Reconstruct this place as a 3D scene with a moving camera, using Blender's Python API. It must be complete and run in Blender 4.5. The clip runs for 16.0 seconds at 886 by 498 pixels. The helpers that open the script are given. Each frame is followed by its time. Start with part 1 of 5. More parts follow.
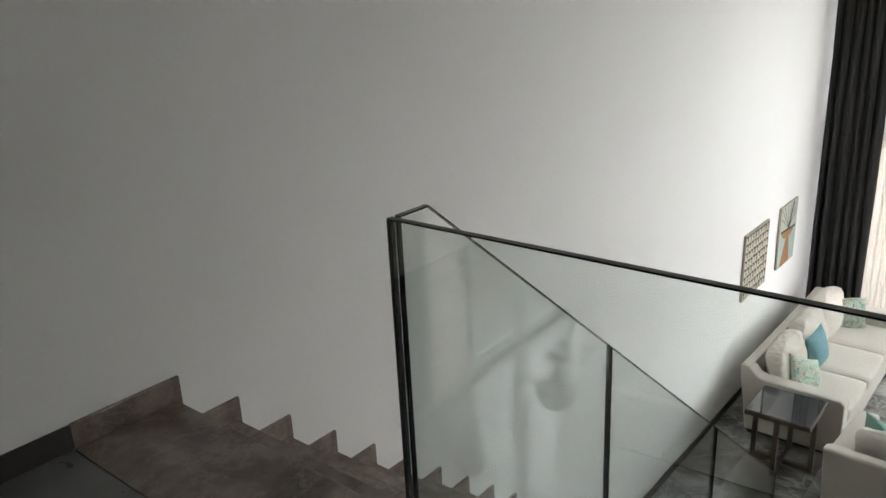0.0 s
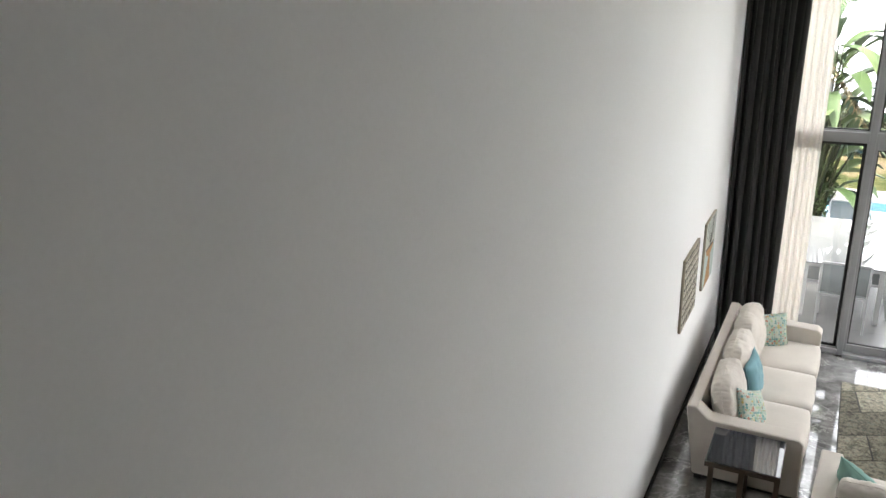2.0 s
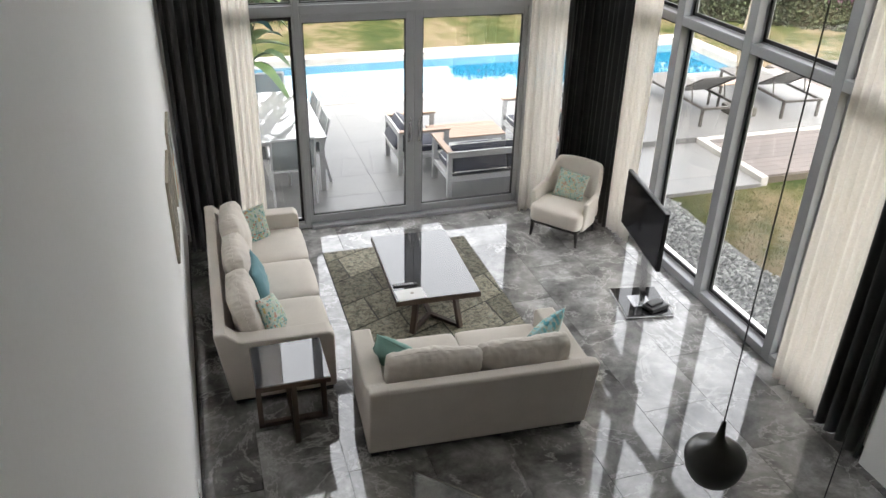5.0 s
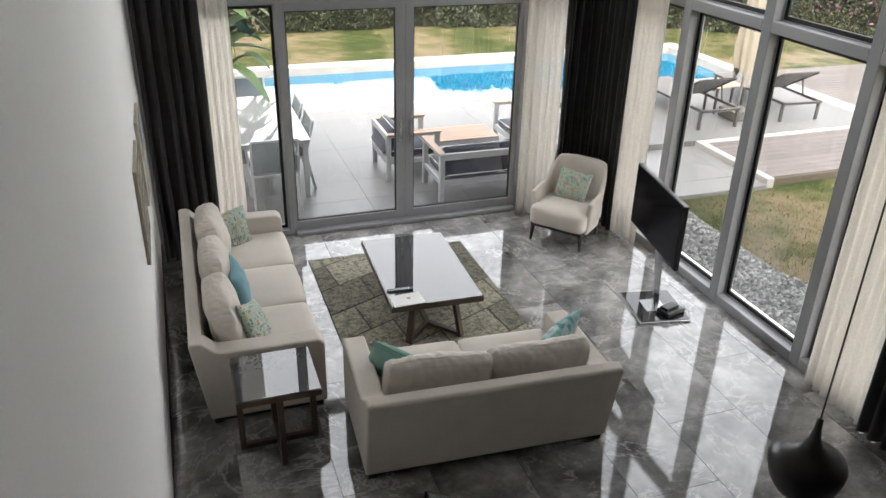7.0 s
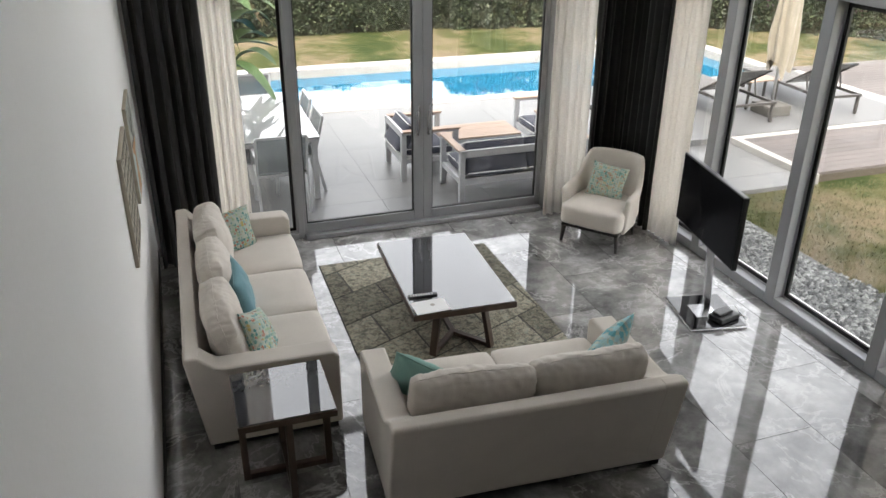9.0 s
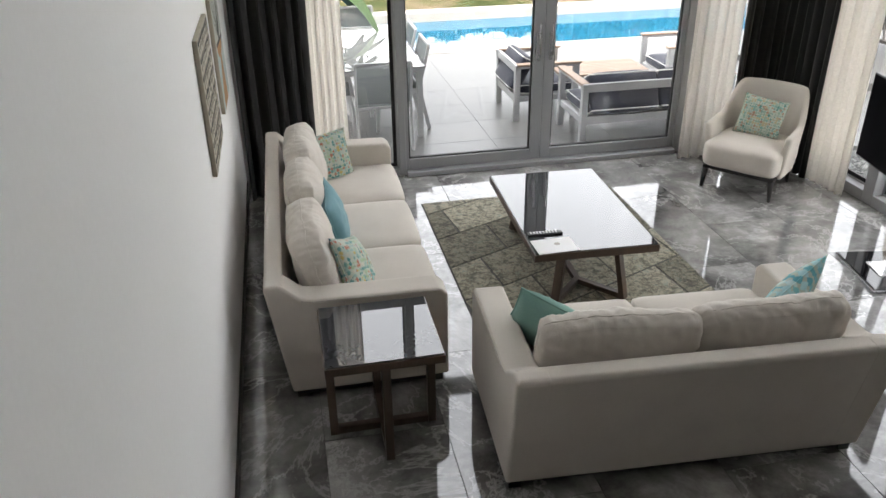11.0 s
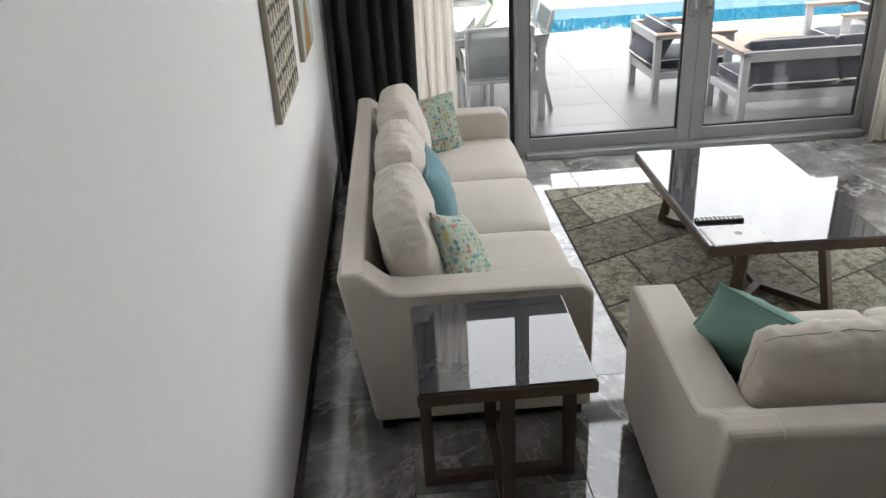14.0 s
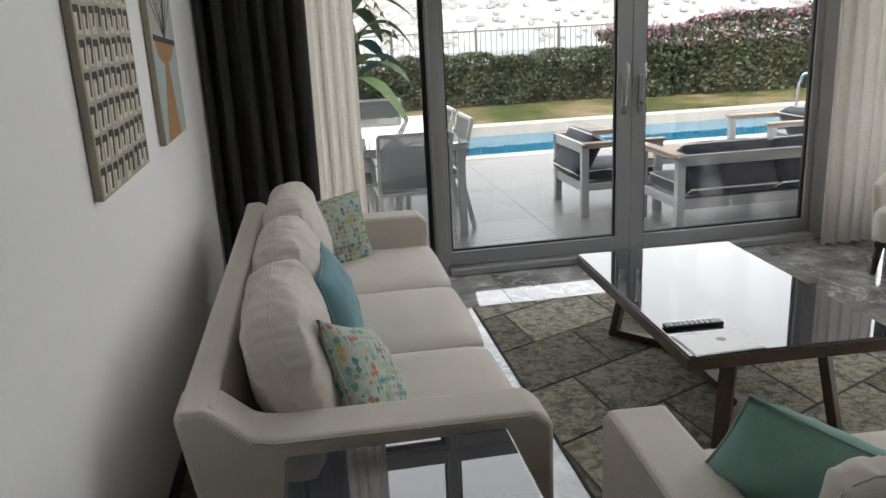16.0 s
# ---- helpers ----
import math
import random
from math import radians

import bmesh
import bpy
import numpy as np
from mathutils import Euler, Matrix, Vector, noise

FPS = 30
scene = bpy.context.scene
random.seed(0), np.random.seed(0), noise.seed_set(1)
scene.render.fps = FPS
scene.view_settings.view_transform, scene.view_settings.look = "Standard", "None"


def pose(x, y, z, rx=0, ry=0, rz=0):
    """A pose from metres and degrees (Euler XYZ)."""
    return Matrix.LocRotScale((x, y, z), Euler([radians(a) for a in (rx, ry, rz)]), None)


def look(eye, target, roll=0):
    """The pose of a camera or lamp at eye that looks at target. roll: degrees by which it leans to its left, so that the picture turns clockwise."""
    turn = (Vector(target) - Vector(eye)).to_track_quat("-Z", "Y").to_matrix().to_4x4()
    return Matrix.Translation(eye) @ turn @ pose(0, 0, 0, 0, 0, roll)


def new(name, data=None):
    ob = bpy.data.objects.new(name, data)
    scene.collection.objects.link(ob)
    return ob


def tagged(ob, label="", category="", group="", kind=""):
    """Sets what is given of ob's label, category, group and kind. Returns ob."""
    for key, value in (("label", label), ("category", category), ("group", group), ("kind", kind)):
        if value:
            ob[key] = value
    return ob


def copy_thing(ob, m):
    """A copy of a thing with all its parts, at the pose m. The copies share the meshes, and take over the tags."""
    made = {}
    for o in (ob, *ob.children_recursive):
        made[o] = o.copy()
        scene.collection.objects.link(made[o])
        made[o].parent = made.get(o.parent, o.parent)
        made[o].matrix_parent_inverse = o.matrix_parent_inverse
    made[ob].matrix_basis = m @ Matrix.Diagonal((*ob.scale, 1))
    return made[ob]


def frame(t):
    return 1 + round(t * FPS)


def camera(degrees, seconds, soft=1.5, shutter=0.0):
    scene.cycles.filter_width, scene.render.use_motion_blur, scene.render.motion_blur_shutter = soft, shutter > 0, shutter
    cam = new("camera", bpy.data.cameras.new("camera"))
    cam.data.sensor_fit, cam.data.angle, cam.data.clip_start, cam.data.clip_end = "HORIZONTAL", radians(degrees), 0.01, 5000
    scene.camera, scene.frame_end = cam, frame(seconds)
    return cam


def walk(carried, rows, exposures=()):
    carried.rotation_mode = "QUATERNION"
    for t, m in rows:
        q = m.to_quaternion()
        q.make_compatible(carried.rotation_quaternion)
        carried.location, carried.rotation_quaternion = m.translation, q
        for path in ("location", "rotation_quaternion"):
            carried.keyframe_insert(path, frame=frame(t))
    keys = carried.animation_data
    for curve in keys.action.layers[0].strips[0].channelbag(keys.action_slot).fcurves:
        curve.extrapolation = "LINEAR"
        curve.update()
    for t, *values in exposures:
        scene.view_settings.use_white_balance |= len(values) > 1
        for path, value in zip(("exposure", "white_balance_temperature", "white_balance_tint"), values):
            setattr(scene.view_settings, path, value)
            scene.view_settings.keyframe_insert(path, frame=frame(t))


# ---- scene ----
cam = camera(58.9, 16.0)
PATH = [
    (0, (0.161, 2.315, 4.179), (-1.058, 3.762, 3.533), -2.7),
    (0.5, (-0.173, 2.57, 4.175), (-1.356, 4.056, 3.549), -2.0),
    (1, (-0.517, 2.768, 4.17), (-1.651, 4.294, 3.548), -0.8),
    (1.5, (-0.797, 2.891, 4.153), (-1.86, 4.46, 3.513), -0.1),
    (2, (-1.093, 3.072, 4.162), (-1.965, 4.741, 3.488), -1.6),
    (2.5, (-1.383, 3.281, 4.177), (-1.905, 5.049, 3.401), -2.1),
    (3, (-1.609, 3.429, 4.191), (-1.746, 5.216, 3.303), -2.6),
    (3.5, (-1.76, 3.575, 4.193), (-1.523, 5.315, 3.235), -0.4),
    (4, (-1.803, 3.696, 4.207), (-1.274, 5.365, 3.24), 1.4),
    (6.5, (-1.834, 4.229, 3.801), (-1.282, 5.912, 2.872), 1.4),
    (7, (-1.833, 4.361, 3.664), (-1.236, 6.044, 2.764), 1.4),
    (7.5, (-1.81, 4.491, 3.615), (-1.162, 6.172, 2.747), 1.2),
    (8, (-1.805, 4.645, 3.475), (-1.147, 6.335, 2.634), 0.7),
    (8.5, (-1.791, 4.813, 3.323), (-1.159, 6.514, 2.483), 0.8),
    (9, (-1.768, 4.963, 3.257), (-1.186, 6.667, 2.387), 0.5),
    (9.5, (-1.776, 5.144, 3.075), (-1.272, 6.866, 2.191), -0.5),
    (12, (-1.735, 5.982, 2.407), (-1.495, 7.729, 1.463), -1.7),
    (12.5, (-1.737, 6.152, 2.319), (-1.558, 7.911, 1.384), -2.7),
    (13, (-1.716, 6.298, 2.198), (-1.552, 8.06, 1.266), -2.4),
    (13.5, (-1.723, 6.453, 2.033), (-1.59, 8.22, 1.106), -2.6),
    (14, (-1.711, 6.605, 1.957), (-1.619, 8.399, 1.077), -3.2),
    (14.5, (-1.692, 6.74, 1.854), (-1.583, 8.564, 1.041), -2.7),
    (15, (-1.715, 6.908, 1.679), (-1.62, 8.77, 0.954), -2.8),
    (15.5, (-1.723, 7.096, 1.645), (-1.606, 8.99, 1.013), -3.3),
    (16, (-1.591, 7.313, 1.529), (-1.28, 9.21, 0.977), -2.9),
]
EXPOSURES = [(t, e, 6780, 10) for t, e in ((0, 4.08), (2, 3.92), (3.5, 3.48), (4.2, 3.5), (6.5, 3.36), (8, 3.21), (9.5, 3.26), (12, 3.47), (14.5, 3.46), (15.4, 3.26), (16, 2.80))]
walk(cam, [(t, look(eye, target, roll)) for t, eye, target, roll in PATH], exposures=EXPOSURES)

# ---- world and sun ----
world = bpy.data.worlds.new("world")
scene.world = world
world.use_nodes = True
wn, wl = world.node_tree.nodes, world.node_tree.links
sky = wn.new("ShaderNodeTexSky")
sky.sky_type, sky.sun_disc = "NISHITA", False
sky.sun_elevation, sky.sun_rotation = radians(56), radians(212)
sky.dust_density, sky.air_density, sky.ozone_density = 4.0, 1.0, 1.0
pale = wn.new("ShaderNodeHueSaturation")
pale.inputs["Saturation"].default_value = 0.22
wl.new(sky.outputs[0], pale.inputs["Color"])
wl.new(pale.outputs[0], wn["Background"].inputs[0])
wn["Background"].inputs[1].default_value = 0.15

sun_data = bpy.data.lights.new("sun", "SUN")
sun_data.energy, sun_data.angle, sun_data.color = 0.6, radians(14), (1.0, 0.96, 0.9)
sun = new("sun", sun_data)
sun.matrix_world = look((-5, -8, 14), (0, 0, 0))


# ---- materials ----
def material(name):
    m = bpy.data.materials.new(name)
    m.use_nodes = True
    return m, m.node_tree.nodes, m.node_tree.links, m.node_tree.nodes["Principled BSDF"]


def ramp(nodes, stops):
    r = nodes.new("ShaderNodeValToRGB")
    e = r.color_ramp.elements
    while len(e) < len(stops):
        e.new(0.5)
    for k, (p, c) in enumerate(stops):
        e[k].position, e[k].color = p, (*c, 1)
    return r


def surface(name, light, dark, rough=0.5, metal=0.0, scale=6.0, fine=80.0, bump=0.1, ior=1.5, coat=0.0, stretch=(1, 1, 1), vary=0.0):
    """Two-scale mottled surface: broad stains between two tones, fine grain in tone, roughness and relief."""
    m, n, l, b = material(name)
    co = n.new("ShaderNodeTexCoord")
    mp = n.new("ShaderNodeMapping")
    mp.inputs["Scale"].default_value = stretch
    l.new(co.outputs["Object"], mp.inputs[0])
    big, small = n.new("ShaderNodeTexNoise"), n.new("ShaderNodeTexNoise")
    big.inputs["Scale"].default_value, big.inputs["Detail"].default_value = scale, 6
    small.inputs["Scale"].default_value, small.inputs["Detail"].default_value = fine, 4
    l.new(mp.outputs[0], big.inputs["Vector"])
    l.new(mp.outputs[0], small.inputs["Vector"])
    mix = n.new("ShaderNodeMath")
    mix.operation = "MULTIPLY_ADD"
    mix.inputs[1].default_value = 0.35
    l.new(small.outputs["Fac"], mix.inputs[0])
    half = n.new("ShaderNodeMath")
    half.operation = "MULTIPLY"
    half.inputs[1].default_value = 0.65
    l.new(big.outputs["Fac"], half.inputs[0])
    l.new(half.outputs[0], mix.inputs[2])
    last = mix.outputs[0]
    if vary:
        info = n.new("ShaderNodeObjectInfo")
        add = n.new("ShaderNodeMath")
        add.operation = "MULTIPLY_ADD"
        add.inputs[1].default_value = vary
        l.new(info.outputs["Random"], add.inputs[0])
        l.new(last, add.inputs[2])
        sub = n.new("ShaderNodeMath")
        sub.operation = "SUBTRACT"
        sub.inputs[1].default_value = vary / 2
        l.new(add.outputs[0], sub.inputs[0])
        last = sub.outputs[0]
    r = ramp(n, [(0.3, dark), (0.7, light)])
    l.new(last, r.inputs[0])
    l.new(r.outputs[0], b.inputs["Base Color"])
    b.inputs["Metallic"].default_value = metal
    b.inputs["IOR"].default_value = ior
    b.inputs["Coat Weight"].default_value = coat
    b.inputs["Coat Roughness"].default_value = 0.04
    rr = n.new("ShaderNodeMapRange")
    rr.inputs["To Min"].default_value, rr.inputs["To Max"].default_value = rough * 0.8, min(1, rough * 1.2)
    l.new(big.outputs["Fac"], rr.inputs[0])
    l.new(rr.outputs[0], b.inputs["Roughness"])
    if bump:
        bp = n.new("ShaderNodeBump")
        bp.inputs["Strength"].default_value, bp.inputs["Distance"].default_value = bump, 0.004
        l.new(small.outputs["Fac"], bp.inputs["Height"])
        l.new(bp.outputs[0], b.inputs["Normal"])
    return m


def weave(name, light, dark, size=900.0, bump=0.25, rough=0.9):
    """Woven cloth: crossing threads over broad soft tone changes."""
    m, n, l, b = material(name)
    co = n.new("ShaderNodeTexCoord")
    big = n.new("ShaderNodeTexNoise")
    big.inputs["Scale"].default_value, big.inputs["Detail"].default_value = 5, 5
    l.new(co.outputs["Object"], big.inputs["Vector"])
    grain = n.new("ShaderNodeTexNoise")
    grain.inputs["Scale"].default_value, grain.inputs["Detail"].default_value = size * 0.3, 2
    l.new(co.outputs["Object"], grain.inputs["Vector"])
    add = n.new("ShaderNodeMath")
    add.operation = "MULTIPLY_ADD"
    add.inputs[1].default_value = 0.6
    l.new(grain.outputs["Fac"], add.inputs[0])
    hf = n.new("ShaderNodeMath")
    hf.operation = "MULTIPLY"
    hf.inputs[1].default_value = 0.4
    l.new(big.outputs["Fac"], hf.inputs[0])
    l.new(hf.outputs[0], add.inputs[2])
    r = ramp(n, [(0.35, dark), (0.65, light)])
    l.new(add.outputs[0], r.inputs[0])
    l.new(r.outputs[0], b.inputs["Base Color"])
    b.inputs["Roughness"].default_value = rough
    b.inputs["Sheen Weight"].default_value = 0.15
    bp = n.new("ShaderNodeBump")
    bp.inputs["Strength"].default_value, bp.inputs["Distance"].default_value = bump, 0.002
    l.new(grain.outputs["Fac"], bp.inputs["Height"])
    l.new(bp.outputs[0], b.inputs["Normal"])
    return m


def marble(name, tones, vein, rough, ior=1.5, scale=1.3, vary=3.0, thin=0.014, strength=0.35, spread=0.44, tone=0.0):
    """Polished veined stone, each piece with its own cut of the pattern."""
    m, n, l, b = material(name)
    co, info = n.new("ShaderNodeTexCoord"), n.new("ShaderNodeObjectInfo")
    shift = n.new("ShaderNodeVectorMath")
    shift.operation = "MULTIPLY_ADD"
    l.new(info.outputs["Random"], shift.inputs[0])
    shift.inputs[1].default_value = (vary * 7, vary * 13, vary * 3)
    l.new(co.outputs["Object"], shift.inputs[2])
    cloud = n.new("ShaderNodeTexNoise")
    cloud.inputs["Scale"].default_value, cloud.inputs["Detail"].default_value = scale * 1.6, 9
    cloud.inputs["Roughness"].default_value, cloud.inputs["Distortion"].default_value = 0.68, 0.25
    l.new(shift.outputs[0], cloud.inputs["Vector"])
    r = ramp(n, [(0.5 - spread / 2 + spread * k / (len(tones) - 1), c) for k, c in enumerate(tones)])
    l.new(cloud.outputs["Fac"], r.inputs[0])
    lines = n.new("ShaderNodeTexNoise")
    lines.inputs["Scale"].default_value, lines.inputs["Detail"].default_value = scale, 7
    lines.inputs["Roughness"].default_value, lines.inputs["Distortion"].default_value = 0.65, 0.5
    l.new(shift.outputs[0], lines.inputs["Vector"])
    off = n.new("ShaderNodeMath")
    off.operation = "SUBTRACT"
    off.inputs[1].default_value = 0.5
    l.new(lines.outputs["Fac"], off.inputs[0])
    ab = n.new("ShaderNodeMath")
    ab.operation = "ABSOLUTE"
    l.new(off.outputs[0], ab.inputs[0])
    band = n.new("ShaderNodeMapRange")
    band.inputs["From Min"].default_value, band.inputs["From Max"].default_value = 0.0, thin
    band.inputs["To Min"].default_value, band.inputs["To Max"].default_value = strength, 0.0
    l.new(ab.outputs[0], band.inputs[0])
    mx = n.new("ShaderNodeMix")
    mx.data_type = "RGBA"
    l.new(band.outputs[0], mx.inputs["Factor"])
    l.new(r.outputs[0], mx.inputs["A"])
    mx.inputs["B"].default_value = (*vein, 1)
    if tone:
        lift, hs = n.new("ShaderNodeMapRange"), n.new("ShaderNodeHueSaturation")
        lift.inputs["To Min"].default_value, lift.inputs["To Max"].default_value = 1 - tone, 1 + tone
        l.new(info.outputs["Random"], lift.inputs[0])
        l.new(lift.outputs[0], hs.inputs["Value"])
        l.new(mx.outputs["Result"], hs.inputs["Color"])
        l.new(hs.outputs[0], b.inputs["Base Color"])
    else:
        l.new(mx.outputs["Result"], b.inputs["Base Color"])
    b.inputs["IOR"].default_value = ior
    smear = n.new("ShaderNodeTexNoise")
    smear.inputs["Scale"].default_value, smear.inputs["Detail"].default_value = 9, 4
    l.new(co.outputs["Object"], smear.inputs["Vector"])
    rr = n.new("ShaderNodeMapRange")
    rr.inputs["To Min"].default_value, rr.inputs["To Max"].default_value = rough * 0.6, rough * 1.5
    l.new(smear.outputs["Fac"], rr.inputs[0])
    l.new(rr.outputs[0], b.inputs["Roughness"])
    return m


def pane(name, tint, r0=0.04):
    """Thin clear glass: straight-through light with a mirror on it that grows towards grazing views."""
    m, n, l, b = material(name)
    n.remove(b)
    clear, shine, lw, mx = (n.new(k) for k in ("ShaderNodeBsdfTransparent", "ShaderNodeBsdfGlossy", "ShaderNodeLayerWeight", "ShaderNodeMixShader"))
    clear.inputs[0].default_value = (*tint, 1)
    shine.inputs["Roughness"].default_value = 0.0
    lw.inputs[0].default_value = 0.5
    p, q = n.new("ShaderNodeMath"), n.new("ShaderNodeMath")
    p.operation, q.operation = "POWER", "MULTIPLY_ADD"
    p.inputs[1].default_value = 5.0
    q.inputs[1].default_value, q.inputs[2].default_value = 1 - r0, r0
    l.new(lw.outputs["Facing"], p.inputs[0])
    l.new(p.outputs[0], q.inputs[0])
    l.new(q.outputs[0], mx.inputs[0])
    l.new(clear.outputs[0], mx.inputs[1])
    l.new(shine.outputs[0], mx.inputs[2])
    l.new(mx.outputs[0], n["Material Output"].inputs[0])
    return m


def sheer(name, colour, open_part):
    m, n, l, b = material(name)
    n.remove(b)
    clear, thin, cloth, mx, mx2 = (n.new(k) for k in ("ShaderNodeBsdfTransparent", "ShaderNodeBsdfTranslucent", "ShaderNodeBsdfDiffuse", "ShaderNodeMixShader", "ShaderNodeMixShader"))
    co, ns = n.new("ShaderNodeTexCoord"), n.new("ShaderNodeTexNoise")
    ns.inputs["Scale"].default_value, ns.inputs["Detail"].default_value = 60, 4
    l.new(co.outputs["Object"], ns.inputs["Vector"])
    r = ramp(n, [(0.3, tuple(c * 0.9 for c in colour)), (0.7, colour)])
    l.new(ns.outputs["Fac"], r.inputs[0])
    l.new(r.outputs[0], thin.inputs[0])
    l.new(r.outputs[0], cloth.inputs[0])
    mx.inputs[0].default_value = 0.35
    l.new(thin.outputs[0], mx.inputs[1])
    l.new(cloth.outputs[0], mx.inputs[2])
    mx2.inputs[0].default_value = open_part
    l.new(mx.outputs[0], mx2.inputs[1])
    l.new(clear.outputs[0], mx2.inputs[2])
    l.new(mx2.outputs[0], n["Material Output"].inputs[0])
    return m


PLASTER = surface("white_plaster", (0.86, 0.85, 0.835), (0.81, 0.80, 0.785), rough=0.7, scale=0.8, fine=60, bump=0.06)
CEILING = surface("ceiling_paint", (0.88, 0.88, 0.87), (0.84, 0.84, 0.83), rough=0.8, scale=1.5, fine=90, bump=0.04)
MARBLE = marble("grey_marble", [(0.06, 0.058, 0.056), (0.15, 0.146, 0.14), (0.27, 0.264, 0.254), (0.45, 0.44, 0.425)], (0.60, 0.59, 0.57), 0.04, 1.9, thin=0.016, strength=0.5, spread=0.34)
BROWN = marble("brown_marble", [(0.085, 0.064, 0.053), (0.19, 0.15, 0.125), (0.31, 0.255, 0.22)], (0.38, 0.33, 0.28), 0.22, 1.5, scale=3.2, strength=0.3)
GREYTILE = marble("grey_floor_tile", [(0.10, 0.10, 0.098), (0.15, 0.15, 0.145), (0.2, 0.2, 0.19)], (0.25, 0.25, 0.24), 0.3, 1.5, scale=1.5, strength=0.15)
GROUT = surface("grout", (0.14, 0.135, 0.13), (0.08, 0.078, 0.075), rough=0.9, scale=8, fine=200, bump=0.1)
SKIRT = surface("dark_skirting", (0.055, 0.047, 0.042), (0.035, 0.03, 0.027), rough=0.4, scale=5, fine=60, bump=0.05)
ALU = surface("grey_aluminium", (0.36, 0.365, 0.37), (0.31, 0.315, 0.32), rough=0.38, metal=0.25, scale=3, fine=300, bump=0.02)
RUBBER = surface("black_gasket", (0.012, 0.012, 0.012), (0.008, 0.008, 0.008), rough=0.6, fine=150)
GLASS = pane("window_glass", (0.985, 0.985, 0.98), 0.035)
RAILGLASS = pane("balustrade_glass", (0.945, 0.965, 0.955), 0.075)
GLASSEDGE = surface("dark_glass_edge", (0.012, 0.016, 0.015), (0.006, 0.008, 0.008), rough=0.15, fine=90, bump=0)
DRAPE = weave("charcoal_drape", (0.019, 0.0185, 0.019), (0.011, 0.0107, 0.011), size=500)
SHEER = sheer("cream_sheer", (0.84, 0.80, 0.745), 0.2)
LINEN = weave("cream_linen", (0.64, 0.585, 0.52), (0.55, 0.50, 0.445), size=1100)
PIPING = weave("taupe_piping", (0.42, 0.385, 0.34), (0.36, 0.33, 0.29), size=800)
TEAL = weave("teal_cloth", (0.155, 0.31, 0.345), (0.115, 0.25, 0.285), size=900)
MINT = weave("sea_green_cloth", (0.24, 0.42, 0.36), (0.19, 0.36, 0.31), size=900)
WALNUT = surface("dark_walnut", (0.10, 0.066, 0.045), (0.045, 0.029, 0.02), rough=0.4, scale=10, fine=140, bump=0.12, stretch=(1, 1, 0.12))
BLACKWOOD = surface("black_wood", (0.02, 0.017, 0.015), (0.011, 0.009, 0.008), rough=0.4, scale=8, fine=120)
DARKGLASS = surface("dark_lacquered_glass", (0.055, 0.056, 0.06), (0.048, 0.049, 0.053), rough=0.0, scale=2, fine=40, bump=0, ior=1.95)
BLACKGLASS = surface("black_glass", (0.010, 0.010, 0.011), (0.007, 0.007, 0.008), rough=0.02, scale=2, fine=40, bump=0, ior=1.6)
SCREEN = surface("tv_screen", (0.006, 0.006, 0.007), (0.005, 0.005, 0.006), rough=0.1, scale=2, fine=60, bump=0, ior=1.08)
BLACKPL = surface("black_plastic", (0.018, 0.018, 0.019), (0.012, 0.012, 0.013), rough=0.35, scale=6, fine=200, bump=0.04)
CHROME = surface("brushed_steel", (0.62, 0.62, 0.63), (0.52, 0.52, 0.53), rough=0.25, metal=1.0, scale=5, fine=300, bump=0.02)
PENDANT = surface("black_enamel", (0.016, 0.0155, 0.015), (0.010, 0.010, 0.010), rough=0.32, scale=6, fine=120, bump=0.04)
WHITEPL = surface("white_plastic", (0.78, 0.78, 0.76), (0.72, 0.72, 0.70), rough=0.4, fine=200, bump=0.02)


# ---- mesh tools ----
def thing(name, label, category, at=(0, 0, 0), turn=0.0, group="", kind=""):
    e = new(name)
    e.empty_display_size = 0.1
    e.matrix_world = pose(*at, 0, 0, turn)
    return tagged(e, label, category, group, kind)


def part(name, bm, mat, parent=None, label="", smooth=False):
    me = bpy.data.meshes.new(name)
    bm.normal_update()
    bm.to_mesh(me)
    bm.free()
    me.materials.append(mat)
    if smooth:
        for p in me.polygons:
            p.use_smooth = True
    ob = new(name, me)
    if parent is not None:
        ob.parent = parent
    if label:
        tagged(ob, label)
    return ob


def box(lo, hi, bevel=0.0, seg=2, bm=None):
    bm = bm or bmesh.new()
    lo, hi = Vector(lo), Vector(hi)
    made = bmesh.ops.create_cube(bm, size=1.0, matrix=Matrix.Translation((lo + hi) / 2) @ Matrix.Diagonal((*(hi - lo), 1)))
    if bevel:
        vs = set(made["verts"])
        es = [e for e in bm.edges if e.verts[0] in vs and e.verts[1] in vs]
        bmesh.ops.bevel(bm, geom=es, offset=bevel, segments=seg, profile=0.5, affect="EDGES")
    return bm


